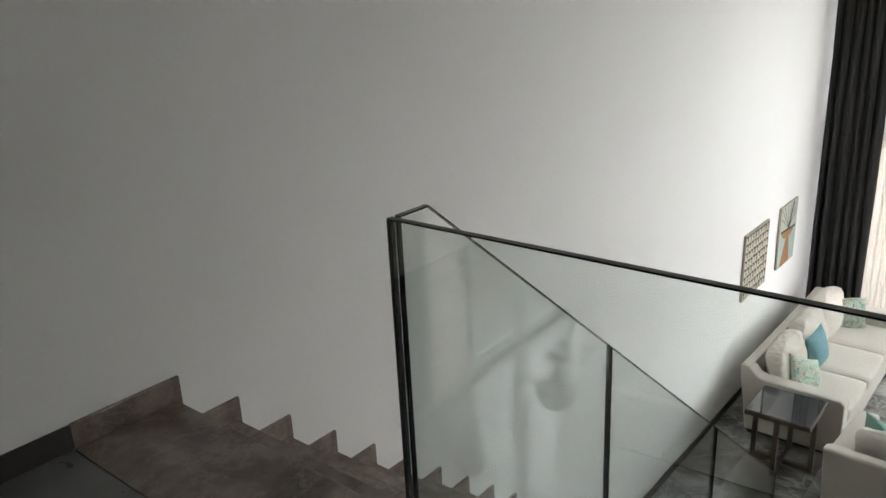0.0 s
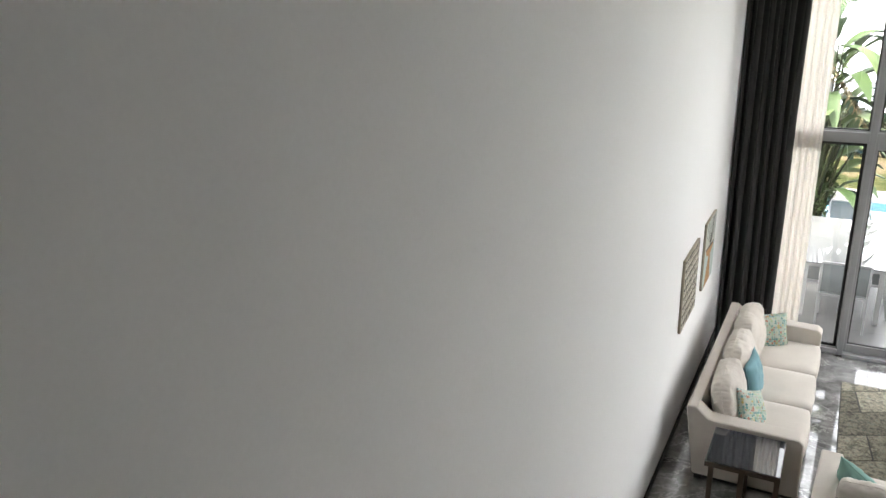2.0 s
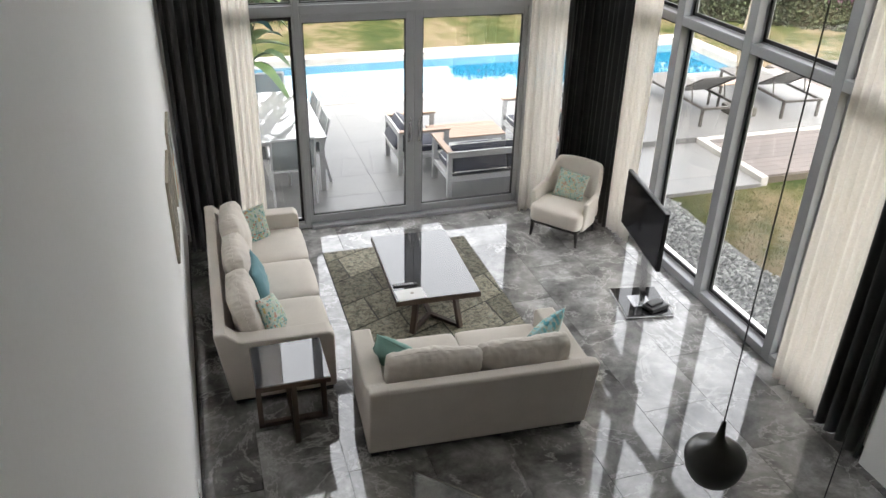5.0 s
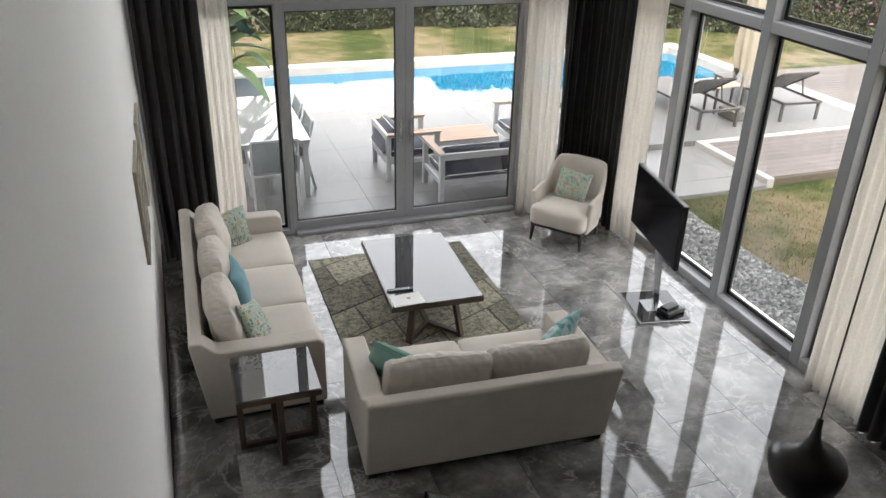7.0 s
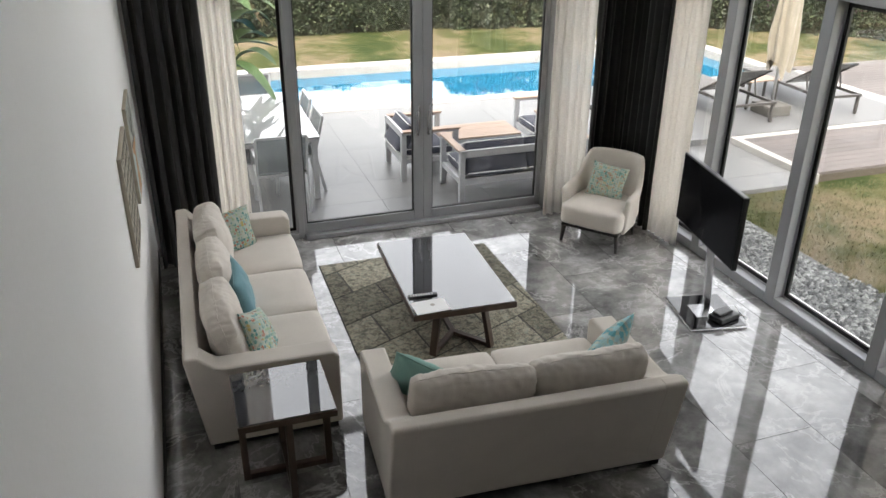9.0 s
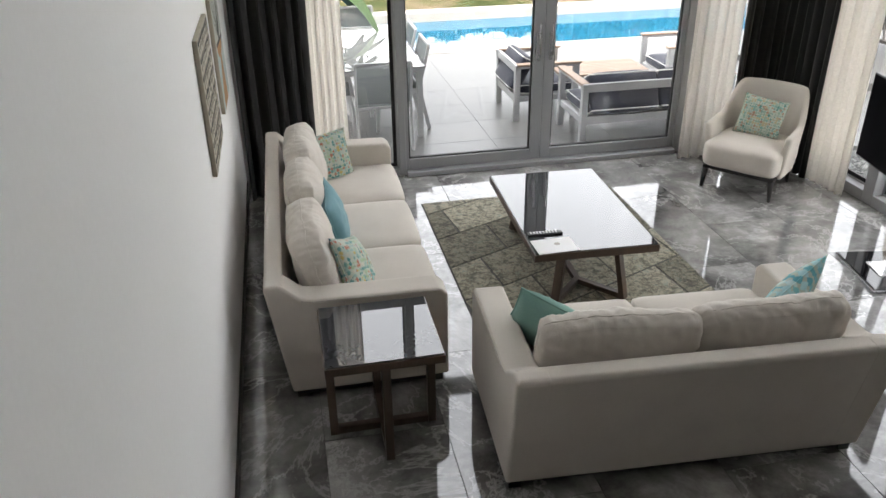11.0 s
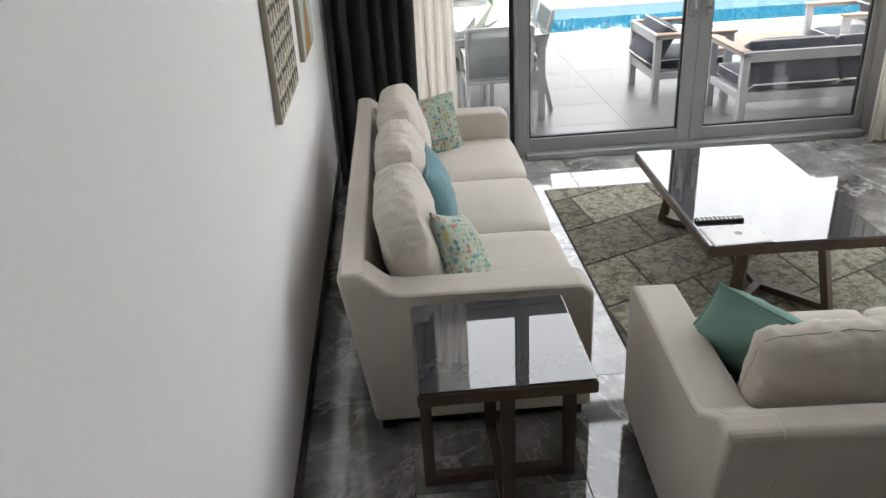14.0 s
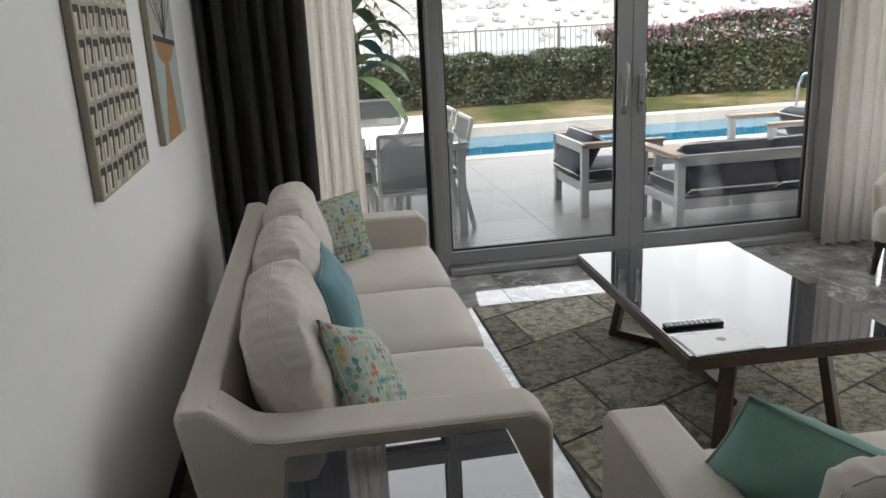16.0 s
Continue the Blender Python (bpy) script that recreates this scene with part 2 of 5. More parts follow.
def bar(a, b, w, h, bevel=0.0, bm=None, up=(0, 0, 1)):
    """A rectangular bar from a to b, w across and h along up."""
    bm = bm or bmesh.new()
    a, b = Vector(a), Vector(b)
    d = (b - a).normalized()
    u = Vector(up)
    if abs(d.dot(u)) > 0.98:
        u = Vector((0, 1, 0))
    s = d.cross(u).normalized()
    u = s.cross(d).normalized()
    m = Matrix((s, d, u)).transposed().to_4x4()
    made = bmesh.ops.create_cube(bm, size=1.0, matrix=Matrix.Translation((a + b) / 2) @ m @ Matrix.Diagonal((w, (b - a).length, h, 1)))
    if bevel:
        vs = set(made["verts"])
        es = [e for e in bm.edges if e.verts[0] in vs and e.verts[1] in vs]
        bmesh.ops.bevel(bm, geom=es, offset=bevel, segments=2, profile=0.5, affect="EDGES")
    return bm


def rod(pts, r, seg=8, bm=None):
    """A round bar through the points; r is one radius or one for each point."""
    bm = bm or bmesh.new()
    pts = [Vector(p) for p in pts]
    rings = []
    for k, p in enumerate(pts):
        d = (pts[min(k + 1, len(pts) - 1)] - pts[max(k - 1, 0)]).normalized()
        s = d.cross(Vector((0, 0, 1)) if abs(d.z) < 0.9 else Vector((0, 1, 0))).normalized()
        u = s.cross(d)
        q = r[k] if isinstance(r, (list, tuple)) else r
        rings.append([bm.verts.new(p + q * (math.cos(a) * s + math.sin(a) * u)) for a in (2 * math.pi * j / seg for j in range(seg))])
    for A, B in zip(rings, rings[1:]):
        for j in range(seg):
            bm.faces.new((A[j], A[(j + 1) % seg], B[(j + 1) % seg], B[j]))
    bm.faces.new(rings[0][::-1])
    bm.faces.new(rings[-1])
    bmesh.ops.recalc_face_normals(bm, faces=bm.faces)
    return bm


def prism(profile, a, b, axis="x", bevel=0.0, bm=None):
    """A profile drawn across an axis and pushed from a to b along it. axis x: (y, z); y: (x, z); z: (x, y)."""
    bm = bm or bmesh.new()
    put = {"x": lambda p, s: (s, p[0], p[1]), "y": lambda p, s: (p[0], s, p[1]), "z": lambda p, s: (p[0], p[1], s)}[axis]
    A = [bm.verts.new(put(p, a)) for p in profile]
    B = [bm.verts.new(put(p, b)) for p in profile]
    fs = [bm.faces.new(A), bm.faces.new(B[::-1])]
    n = len(profile)
    for k in range(n):
        fs.append(bm.faces.new((A[k], B[k], B[(k + 1) % n], A[(k + 1) % n])))
    bmesh.ops.recalc_face_normals(bm, faces=fs)
    if bevel:
        bmesh.ops.bevel(bm, geom=list({e for f in fs for e in f.edges}), offset=bevel, segments=3, profile=0.5, affect="EDGES")
    return bm


def lathe(profile, seg=32, bm=None):
    """(radius, height) turned round z."""
    bm = bm or bmesh.new()
    rings = [[bm.verts.new((r * math.cos(a), r * math.sin(a), z)) for a in (2 * math.pi * j / seg for j in range(seg))] for r, z in profile]
    for A, B in zip(rings, rings[1:]):
        for j in range(seg):
            bm.faces.new((A[j], A[(j + 1) % seg], B[(j + 1) % seg], B[j]))
    return bm


def pillow(w, h, t, n=18, flat=3.0, seam=0.05, wrinkle=0.006, seed=0):
    """A stuffed cushion in the xz plane, w wide, h high, t thick in y, with pinched corners, wrinkles and a seam."""
    bm = bmesh.new()
    grids = []
    for side in (-1, 1):
        rows = []
        for i in range(n + 1):
            row = []
            for j in range(n + 1):
                u, v = 2 * i / n - 1, 2 * j / n - 1
                bulge = max(0.0, (1 - abs(u) ** flat) * (1 - abs(v) ** flat)) ** 0.5
                pinch = 1 - seam * (abs(u) ** 2 * (1 - abs(v) ** 2) + abs(v) ** 2 * (1 - abs(u) ** 2))
                wob = wrinkle * noise.noise(Vector((u * 3.2 + seed, v * 3.2, side * 2 + seed)))
                wob += wrinkle * 0.9 * noise.noise(Vector((u * 9 + seed * 3, v * 2.4, side + 7 + seed))) * (abs(v) ** 2 + 0.25)
                row.append((u * w / 2 * pinch, side * (t / 2 * bulge + wob * bulge), v * h / 2 * pinch))
            rows.append(row)
        grids.append(rows)
    edge = {}
    for g, side in zip(grids, (-1, 1)):
        vs = []
        for i, row in enumerate(g):
            line = []
            for j, p in enumerate(row):
                if i in (0, n) or j in (0, n):
                    if (i, j) not in edge:
                        edge[i, j] = bm.verts.new((p[0], 0, p[2]))
                    line.append(edge[i, j])
                else:
                    line.append(bm.verts.new(p))
            vs.append(line)
        for i in range(n):
            for j in range(n):
                q = (vs[i][j], vs[i + 1][j], vs[i + 1][j + 1], vs[i][j + 1])
                bm.faces.new(q if side < 0 else q[::-1])
    return bm


def soft_box(lo, hi, puff=0.02, bevel=0.04, n=10, wrinkle=0.004, seed=0):
    """A seat or back cushion: a rounded block that swells towards its middle."""
    bm = bmesh.new()
    lo, hi = Vector(lo), Vector(hi)
    c, half = (lo + hi) / 2, (hi - lo) / 2
    bmesh.ops.create_cube(bm, size=2.0)
    bmesh.ops.subdivide_edges(bm, edges=bm.edges, cuts=n, use_grid_fill=True)
    for v in bm.verts:
        p = v.co.copy()
        q = Vector([s * max(0.0, abs(x) * e - bevel) for s, x, e in zip((math.copysign(1, x) for x in p), p, half)])
        d = Vector([(1 if x > 0.999 else -1 if x < -0.999 else 0) for x in p])
        e = Vector([math.copysign(max(0.0, abs(x) * e - (e - bevel)), x) for x, e in zip(p, half)])
        out = e.normalized() * bevel if e.length > 1e-6 else Vector()
        w = puff * (1 - p.x ** 2) * (1 - p.y ** 2) if abs(d.z) else puff * (1 - p.z ** 2) * (1 - (p.x if abs(d.y) else p.y) ** 2)
        inner = Vector([max(-(e2 - bevel), min(e2 - bevel, x * e2)) for x, e2 in zip(p, half)])
        wob = wrinkle * noise.noise(p * 2.7 + Vector((seed, seed * 2, 0)))
        v.co = c + inner + out + d * (w + wob)
    return bm


def feather(x, y, z, w, h, t, seed, square):
    """Place of a point of the unit cube on a feather-filled box cushion: swollen faces, creased rounded gusset, slumped top."""
    r, k = max(abs(x), abs(z)), (abs(x) ** square + abs(z) ** square) ** (1 / square)
    if k > 1e-6:
        x, z = x * r / k, z * r / k
    ax, az = min(1.0, abs(x)), min(1.0, abs(z))
    face = (1 - ax ** 3) * (1 - az ** 3)
    rim = max(ax, az) ** 5
    crease = noise.noise(Vector((x * 13 + 2 * noise.noise(Vector((x * 3, z * 3, seed))), y * 1.3 + z * 1.5, seed))) * az ** 4
    crease += noise.noise(Vector((y * 1.3 + x * 1.5, z * 9, seed + 5))) * ax ** 6 * 0.8
    fine = noise.noise(Vector((x * 27, y * 2 + z * 2.5, seed + 9))) * az ** 3 * 0.4
    soft = 0.020 * noise.noise(Vector((x * 1.7 + seed, y * 0.4, z * 1.9))) + 0.007 * noise.noise(Vector((x * 5 + seed, y, z * 4)))
    py = y * (t / 2 * (0.70 + 0.30 * face ** 0.5) + 0.035 * face) + soft + 0.007 * (crease + fine) * y
    bulge = 1 + 0.10 * rim * (1 - y * y) ** 0.8
    lift = 0.009 * (crease + fine) * (1 - 0.4 * y * y)
    sag = (0.022 * noise.noise(Vector((x * 1.6, seed, 3.0))) - 0.018 * ax ** 3) * max(0.0, z) * min(1.0, 5 / square)
    return x * w / 2 * (1 + 0.04 * rim * (1 - y * y)) + 0.006 * crease * ax, py, z * h / 2 * bulge + sag + lift


def back_cushion(w, h, t, seed, square):
    bm = bmesh.new()
    bmesh.ops.create_cube(bm, size=2.0)
    bmesh.ops.subdivide_edges(bm, edges=bm.edges, cuts=47, use_grid_fill=True)
    for v in bm.verts:
        v.co = feather(*v.co, w, h, t, seed, square)
    return bm


def solid(name, lo, hi, mat, label="", category="", kind="structure", bevel=0.0, parent=None):
    ob = part(name, box(lo, hi, bevel), mat, parent)
    return tagged(ob, label, category, "", kind) if parent is None else ob


def with_holes(name, plane, at, thick, u0, u1, z0, z1, holes, mat):
    """A wall across x or y with rectangular openings through it."""
    bm = bmesh.new()
    us = sorted({u0, u1, *(h[0] for h in holes), *(h[1] for h in holes)})
    zs = sorted({z0, z1, *(h[2] for h in holes), *(h[3] for h in holes)})
    for a, b in zip(us, us[1:]):
        for c, d in zip(zs, zs[1:]):
            if any(h[0] <= a and b <= h[1] and h[2] <= c and d <= h[3] for h in holes):
                continue
            lo, hi = ((a, at, c), (b, at + thick, d)) if plane == "y" else ((at, a, c), (at + thick, b, d))
            box(lo, hi, 0, bm=bm)
    bmesh.ops.remove_doubles(bm, verts=bm.verts, dist=1e-5)
    seen, drop = {}, []
    for f in bm.faces:
        key = tuple(round(x, 4) for x in f.calc_center_median())
        if key in seen:
            drop += [f, seen[key]]
        seen[key] = f
    bmesh.ops.delete(bm, geom=list(set(drop)), context="FACES_ONLY")
    return part(name, bm, mat)


# ---- the shell of the house ----
WALL_X, GLAZ_X, DOOR_Y, TOP, UPPER = -2.155, 2.70, 12.0, 5.6, 2.83
RISE, GOING, STAIR_Y, STAIR_X = 0.18867, 0.2275, 3.559, -0.975

tagged(solid("wall_west", (WALL_X - 0.25, -3.0, -0.3), (WALL_X, 12.3, TOP), PLASTER), "tall white plastered wall beside the stair and sofa", "wall")
tagged(solid("wall_south", (WALL_X - 0.25, -3.25, -0.3), (2.95, -3.0, TOP), PLASTER), "plain white plastered wall behind the landing", "wall")
tagged(solid("ceiling", (WALL_X - 0.25, -3.25, TOP), (3.0, 12.3, TOP + 0.25), CEILING), "white painted ceiling over the double-height room", "ceiling")
north = with_holes("wall_north", "y", DOOR_Y, 0.28, WALL_X, 3.0, -0.3, TOP, [(-2.05, 2.60, 0.0, 5.3)], PLASTER)
tagged(north, "white plastered wall round the tall terrace windows", "wall", "", "structure")
east = with_holes("wall_east", "x", GLAZ_X, 0.28, 7.35, DOOR_Y, -0.3, TOP, [(7.45, 11.90, 0.0, 5.3)], PLASTER)
tagged(east, "white plastered wall round the tall garden windows", "wall", "", "structure")
tagged(solid("wall_east_return", (2.52, 3.60, -0.3), (2.70, 7.13, TOP), PLASTER), "white plastered wall end beside the dark curtain", "wall")
tagged(solid("wall_east_back", (2.70, -3.0, -0.3), (2.95, 7.35, TOP), PLASTER), "plain white plastered wall beside the landing", "wall")
tagged(solid("floor", (WALL_X, -3.0, -0.3), (GLAZ_X, DOOR_Y, -0.012), GROUT), "dark grout bed under polished grey marble tiles", "floor")

# upper floor, landing and stair
slab = prism([(WALL_X, -3.0), (2.70, -3.0), (2.70, 3.565), (STAIR_X, 3.565), (STAIR_X, STAIR_Y - 0.02), (WALL_X, STAIR_Y - 0.02)], UPPER - 0.30, UPPER - 0.022, "z")
tagged(part("upper_floor", slab, PLASTER), "white plastered slab of the upper landing", "floor", "", "structure")

stair = thing("staircase", "straight brown marble stair down along a white wall", "stairs", kind="structure")
bm = bmesh.new()
prof = [(STAIR_Y - 0.01, UPPER - 0.30)]
steps = 15
for k in range(1, steps):
    y, z = STAIR_Y + (k - 1) * GOING, UPPER - k * RISE
    prof += [(y - 0.004, z + RISE - 0.03), (y - 0.004, z - 0.03)]
prof += [(STAIR_Y + (steps - 1) * GOING - 0.004, RISE - 0.03), (STAIR_Y + (steps - 1) * GOING - 0.004, -0.01), (STAIR_Y + (steps - 1) * GOING - 0.5, -0.01)]
part("carcass", prism(prof, WALL_X + 0.002, STAIR_X, "x"), PLASTER, stair, "white plastered stair body")
for k in range(1, steps):
    y, z = STAIR_Y + (k - 1) * GOING, UPPER - k * RISE
    part("tread", box((WALL_X + 0.004, y - 0.003, z - 0.03), (STAIR_X + 0.01, y + GOING + 0.012, z), 0.004), BROWN, stair)
for k in range(steps):
    y, z = STAIR_Y + k * GOING, UPPER - (k + 1) * RISE
    part("riser", box((WALL_X + 0.004, y - 0.012, max(z, 0.0)), (STAIR_X + 0.008, y - 0.0, z + RISE - 0.03), 0.002), BROWN, stair)
for k in range(1, steps):
    y, z = STAIR_Y + (k - 1) * GOING, UPPER - k * RISE
    part("skirting_piece", box((WALL_X - 0.002, y + 0.031, z), (WALL_X + 0.014, y + GOING, z + 0.088), 0.002), BROWN, stair)
    part("skirting_end", box((WALL_X - 0.002, y + GOING, z - RISE + 0.001), (WALL_X + 0.0132, y + GOING + 0.030, z + 0.088), 0.002), BROWN, stair)
part("skirting_piece", box((WALL_X - 0.002, 3.20, UPPER), (WALL_X + 0.014, STAIR_Y, UPPER + 0.088), 0.002), BROWN, stair)
part("skirting_end", box((WALL_X - 0.002, STAIR_Y, UPPER - RISE + 0.001), (WALL_X + 0.0132, STAIR_Y + 0.030, UPPER + 0.088), 0.002), BROWN, stair)
part("edge_strip", box((WALL_X + 0.004, 3.20, UPPER - 0.022), (STAIR_X + 0.01, STAIR_Y + 0.012, UPPER), 0.004), BROWN, stair, "brown marble edge of the landing")

landing = thing("landing_floor", "matt grey stone tiles on the upper landing", "floor", kind="structure")
for i in range(8):
    for j in range(6):
        x0, y1 = WALL_X + 0.004 + i * 0.602, 3.198 - j * 0.602
        x1 = min(x0 + 0.6, 2.69)
        if x0 > 2.65:
            continue
        part("tile", box((x0, max(y1 - 0.6, -2.99), UPPER - 0.022), (x1, y1, UPPER - 0.001), 0.0015, 1), GREYTILE, landing)
for i in range(6):
    x0 = STAIR_X + 0.014 + i * 0.602
    part("tile", box((x0, 3.20, UPPER - 0.022), (min(x0 + 0.6, 2.69), 3.555, UPPER - 0.001), 0.0015, 1), GREYTILE, landing)

tagged(solid("baseboard", (WALL_X - 0.002, -2.99, UPPER), (WALL_X + 0.012, 3.198, UPPER + 0.085), SKIRT, bevel=0.003), "dark brown skirting board on the landing", "baseboard")
tagged(solid("baseboard_room", (WALL_X - 0.002, STAIR_Y + 14.1 * GOING, 0.0), (WALL_X + 0.012, DOOR_Y - 0.002, 0.075), SKIRT, bevel=0.003), "dark skirting board along the living room wall", "baseboard")

# glass balustrade
RAIL_X, RAIL_Y, RAIL_TOP, BEND_Y, SLOPE = -1.0, 3.520, 3.684, 3.643, 0.795
rail = thing("glass_balustrade", "frameless glass balustrade with dark polished edges", "balustrade", kind="structure")


def rail_top(y):
    return RAIL_TOP - max(0.0, y - BEND_Y) * SLOPE


def rail_panel(y0, y1):
    base = max(0.02, UPPER - max(0.0, y1 - STAIR_Y) * SLOPE - 0.22)
    low0 = max(0.02, UPPER - max(0.0, y0 - STAIR_Y) * SLOPE - 0.22)
    top = [(y0, rail_top(y0))] + ([(BEND_Y, RAIL_TOP)] if y0 < BEND_Y < y1 else []) + [(y1, rail_top(y1))]
    p = part("glass_panel", prism([(y0, low0), *top, (y1, base)], RAIL_X - 0.006, RAIL_X + 0.006, "x"), RAILGLASS, rail)
    p.visible_shadow = False
    for y in (y0, y1):
        part("edge", box((RAIL_X - 0.0075, y - 0.004 if y == y1 else y, max(0.02, UPPER - max(0.0, y - STAIR_Y) * SLOPE - 0.2)), (RAIL_X + 0.0075, y if y == y1 else y + 0.004, rail_top(y))), GLASSEDGE, rail)
    if y0 < BEND_Y:
        part("edge", box((RAIL_X - 0.0075, y0, RAIL_TOP), (RAIL_X + 0.0075, BEND_Y, RAIL_TOP + 0.004)), GLASSEDGE, rail)
    a = max(y0, BEND_Y)
    part("edge", bar((RAIL_X, a, rail_top(a) + 0.001), (RAIL_X, y1, rail_top(y1) + 0.001), 0.013, 0.003), GLASSEDGE, rail)


for y0, y1 in ((3.54, 4.565), (4.575, 5.70), (5.71, 6.85)):
    rail_panel(y0, y1)
for x0, x1 in ((RAIL_X - 0.006, 0.60), (0.61, 1.60), (1.61, 2.515)):
    p = part("glass_panel", prism([(x0, RAIL_Y - 0.006), (x1, RAIL_Y - 0.006), (x1, RAIL_Y + 0.006), (x0, RAIL_Y + 0.006)], UPPER - 0.2, RAIL_TOP, "z"), RAILGLASS, rail)
    p.visible_shadow = False
    part("edge", prism([(x0, RAIL_Y - 0.0085), (x1, RAIL_Y - 0.0085), (x1, RAIL_Y + 0.0085), (x0, RAIL_Y + 0.0085)], RAIL_TOP, RAIL_TOP + 0.004, "z"), GLASSEDGE, rail)
    for x in (x0 - 0.001, x1 - 0.007):
        part("edge", box((x, RAIL_Y - 0.0085, UPPER), (x + 0.009, RAIL_Y + 0.0085, RAIL_TOP)), GLASSEDGE, rail)


# ---- windows and doors ----
def framed(parent, plane, at, u0, u1, z0, z1, w=0.05, depth=0.06, g=0.012):
    """A framed pane across y or x: four frame bars, dark gasket, glass."""
    def put(a, b, c, d, e0, e1):
        return ((a, at + e0, c), (b, at + e1, d)) if plane == "y" else ((at + e0, a, c), (at + e1, b, d))
    for a, b, c, d in ((u0, u0 + w, z0, z1), (u1 - w, u1, z0, z1), (u0 + w, u1 - w, z0, z0 + w), (u0 + w, u1 - w, z1 - w, z1)):
        part("frame_bar", box(*put(a, b, c, d, 0.0, depth), 0.004), ALU, parent)
    for a, b, c, d in ((u0 + w, u0 + w + g, z0 + w, z1 - w), (u1 - w - g, u1 - w, z0 + w, z1 - w), (u0 + w + g, u1 - w - g, z0 + w, z0 + w + g), (u0 + w + g, u1 - w - g, z1 - w - g, z1 - w)):
        part("gasket", box(*put(a, b, c, d, depth * 0.3, depth * 0.7)), RUBBER, parent)
    p = part("pane", box(*put(u0 + w, u1 - w, z0 + w, z1 - w, depth * 0.45, depth * 0.52)), GLASS, parent)
    p.visible_shadow = False


def post(parent, plane, at, u0, u1, z0, z1, depth, name="mullion"):
    lo, hi = ((u0, at, z0), (u1, at + depth, z1)) if plane == "y" else ((at, u0, z0), (at + depth, u1, z1))
    part(name, box(lo, hi, 0.006), ALU, parent)


FY = DOOR_Y - 0.02
win = thing("window_1", "tall grey aluminium window wall over the terrace doors", "window", kind="structure")
MULL = ((-0.853, -0.793), (0.375, 0.475), (1.705, 1.805))
LEAF_TOP, HEAD = 2.385, 2.485
post(win, "y", FY, *MULL[0], 0.0, 5.3, 0.12)
post(win, "y", FY, *MULL[1], HEAD, 5.3, 0.12)
post(win, "y", FY, *MULL[2], 0.0, 5.3, 0.12)
post(win, "y", FY, -2.05, -1.97, 0.0, 5.3, 0.12)
post(win, "y", FY, 2.52, 2.60, 0.0, 5.3, 0.12)
for a, b in ((-1.97, MULL[0][0]), (MULL[0][1], MULL[2][0]), (MULL[2][1], 2.52)):
    post(win, "y", FY - 0.004, a, b, LEAF_TOP, HEAD, 0.13, "transom")
for a, b in ((-1.97, MULL[0][0]), (MULL[2][1], 2.52)):
    post(win, "y", FY, a, b, 0.0, 0.06, 0.12, "sill_rail")
    framed(win, "y", FY + 0.03, a, b, 0.06, LEAF_TOP, 0.016, 0.05, 0.03)
post(win, "y", FY - 0.06, MULL[0][1], MULL[2][0], 0.0, 0.045, 0.19, "threshold")
for a, b in ((-1.97, MULL[0][0]), (MULL[0][1], MULL[1][0]), (MULL[1][1], MULL[2][0]), (MULL[2][1], 2.52)):
    framed(win, "y", FY + 0.03, a, b, HEAD, 5.3, 0.014, 0.05, 0.014)

for nm, a, b, hx in (("door_1", -0.857, 0.417, 0.362), ("door_2", 0.419, 1.752, 0.474)):
    leaf = thing(nm, "closed glazed terrace door in a grey aluminium frame", "door", kind="structure")
    framed(leaf, "y", FY + 0.018, a, b, 0.045, 2.40, 0.092, 0.07)
    part("handle_plate", box((hx - 0.016, FY + 0.006, 0.93), (hx + 0.016, FY + 0.018, 1.17), 0.004), CHROME, leaf)
    part("door_handle", rod([(hx, FY + 0.008, 0.99), (hx, FY - 0.045, 0.99), (hx, FY - 0.05, 1.0), (hx, FY - 0.05, 1.24), (hx, FY - 0.04, 1.25)], 0.009), CHROME, leaf, smooth=True)

win2 = thing("window_2", "tall grey aluminium window wall towards the garden", "window", kind="structure")
FX = GLAZ_X - 0.04
YM = ((7.45, 7.53), (8.375, 8.48), (9.455, 9.565), (10.50, 10.615), (11.82, 11.90))
for a, b in YM:
    post(win2, "x", FX, a, b, 0.0, 5.3, 0.16)
for (a, b), (c, d) in zip(YM, YM[1:]):
    post(win2, "x", FX, b, c, 0.0, 0.09, 0.14, "sill_rail")
    post(win2, "x", FX, b, c, 2.46, 2.55, 0.14, "transom")
    framed(win2, "x", FX + 0.08, b, c, 0.09, 2.46, 0.01, 0.05, 0.034)
    framed(win2, "x", FX + 0.08, b, c, 2.55, 5.3, 0.01, 0.05, 0.034)


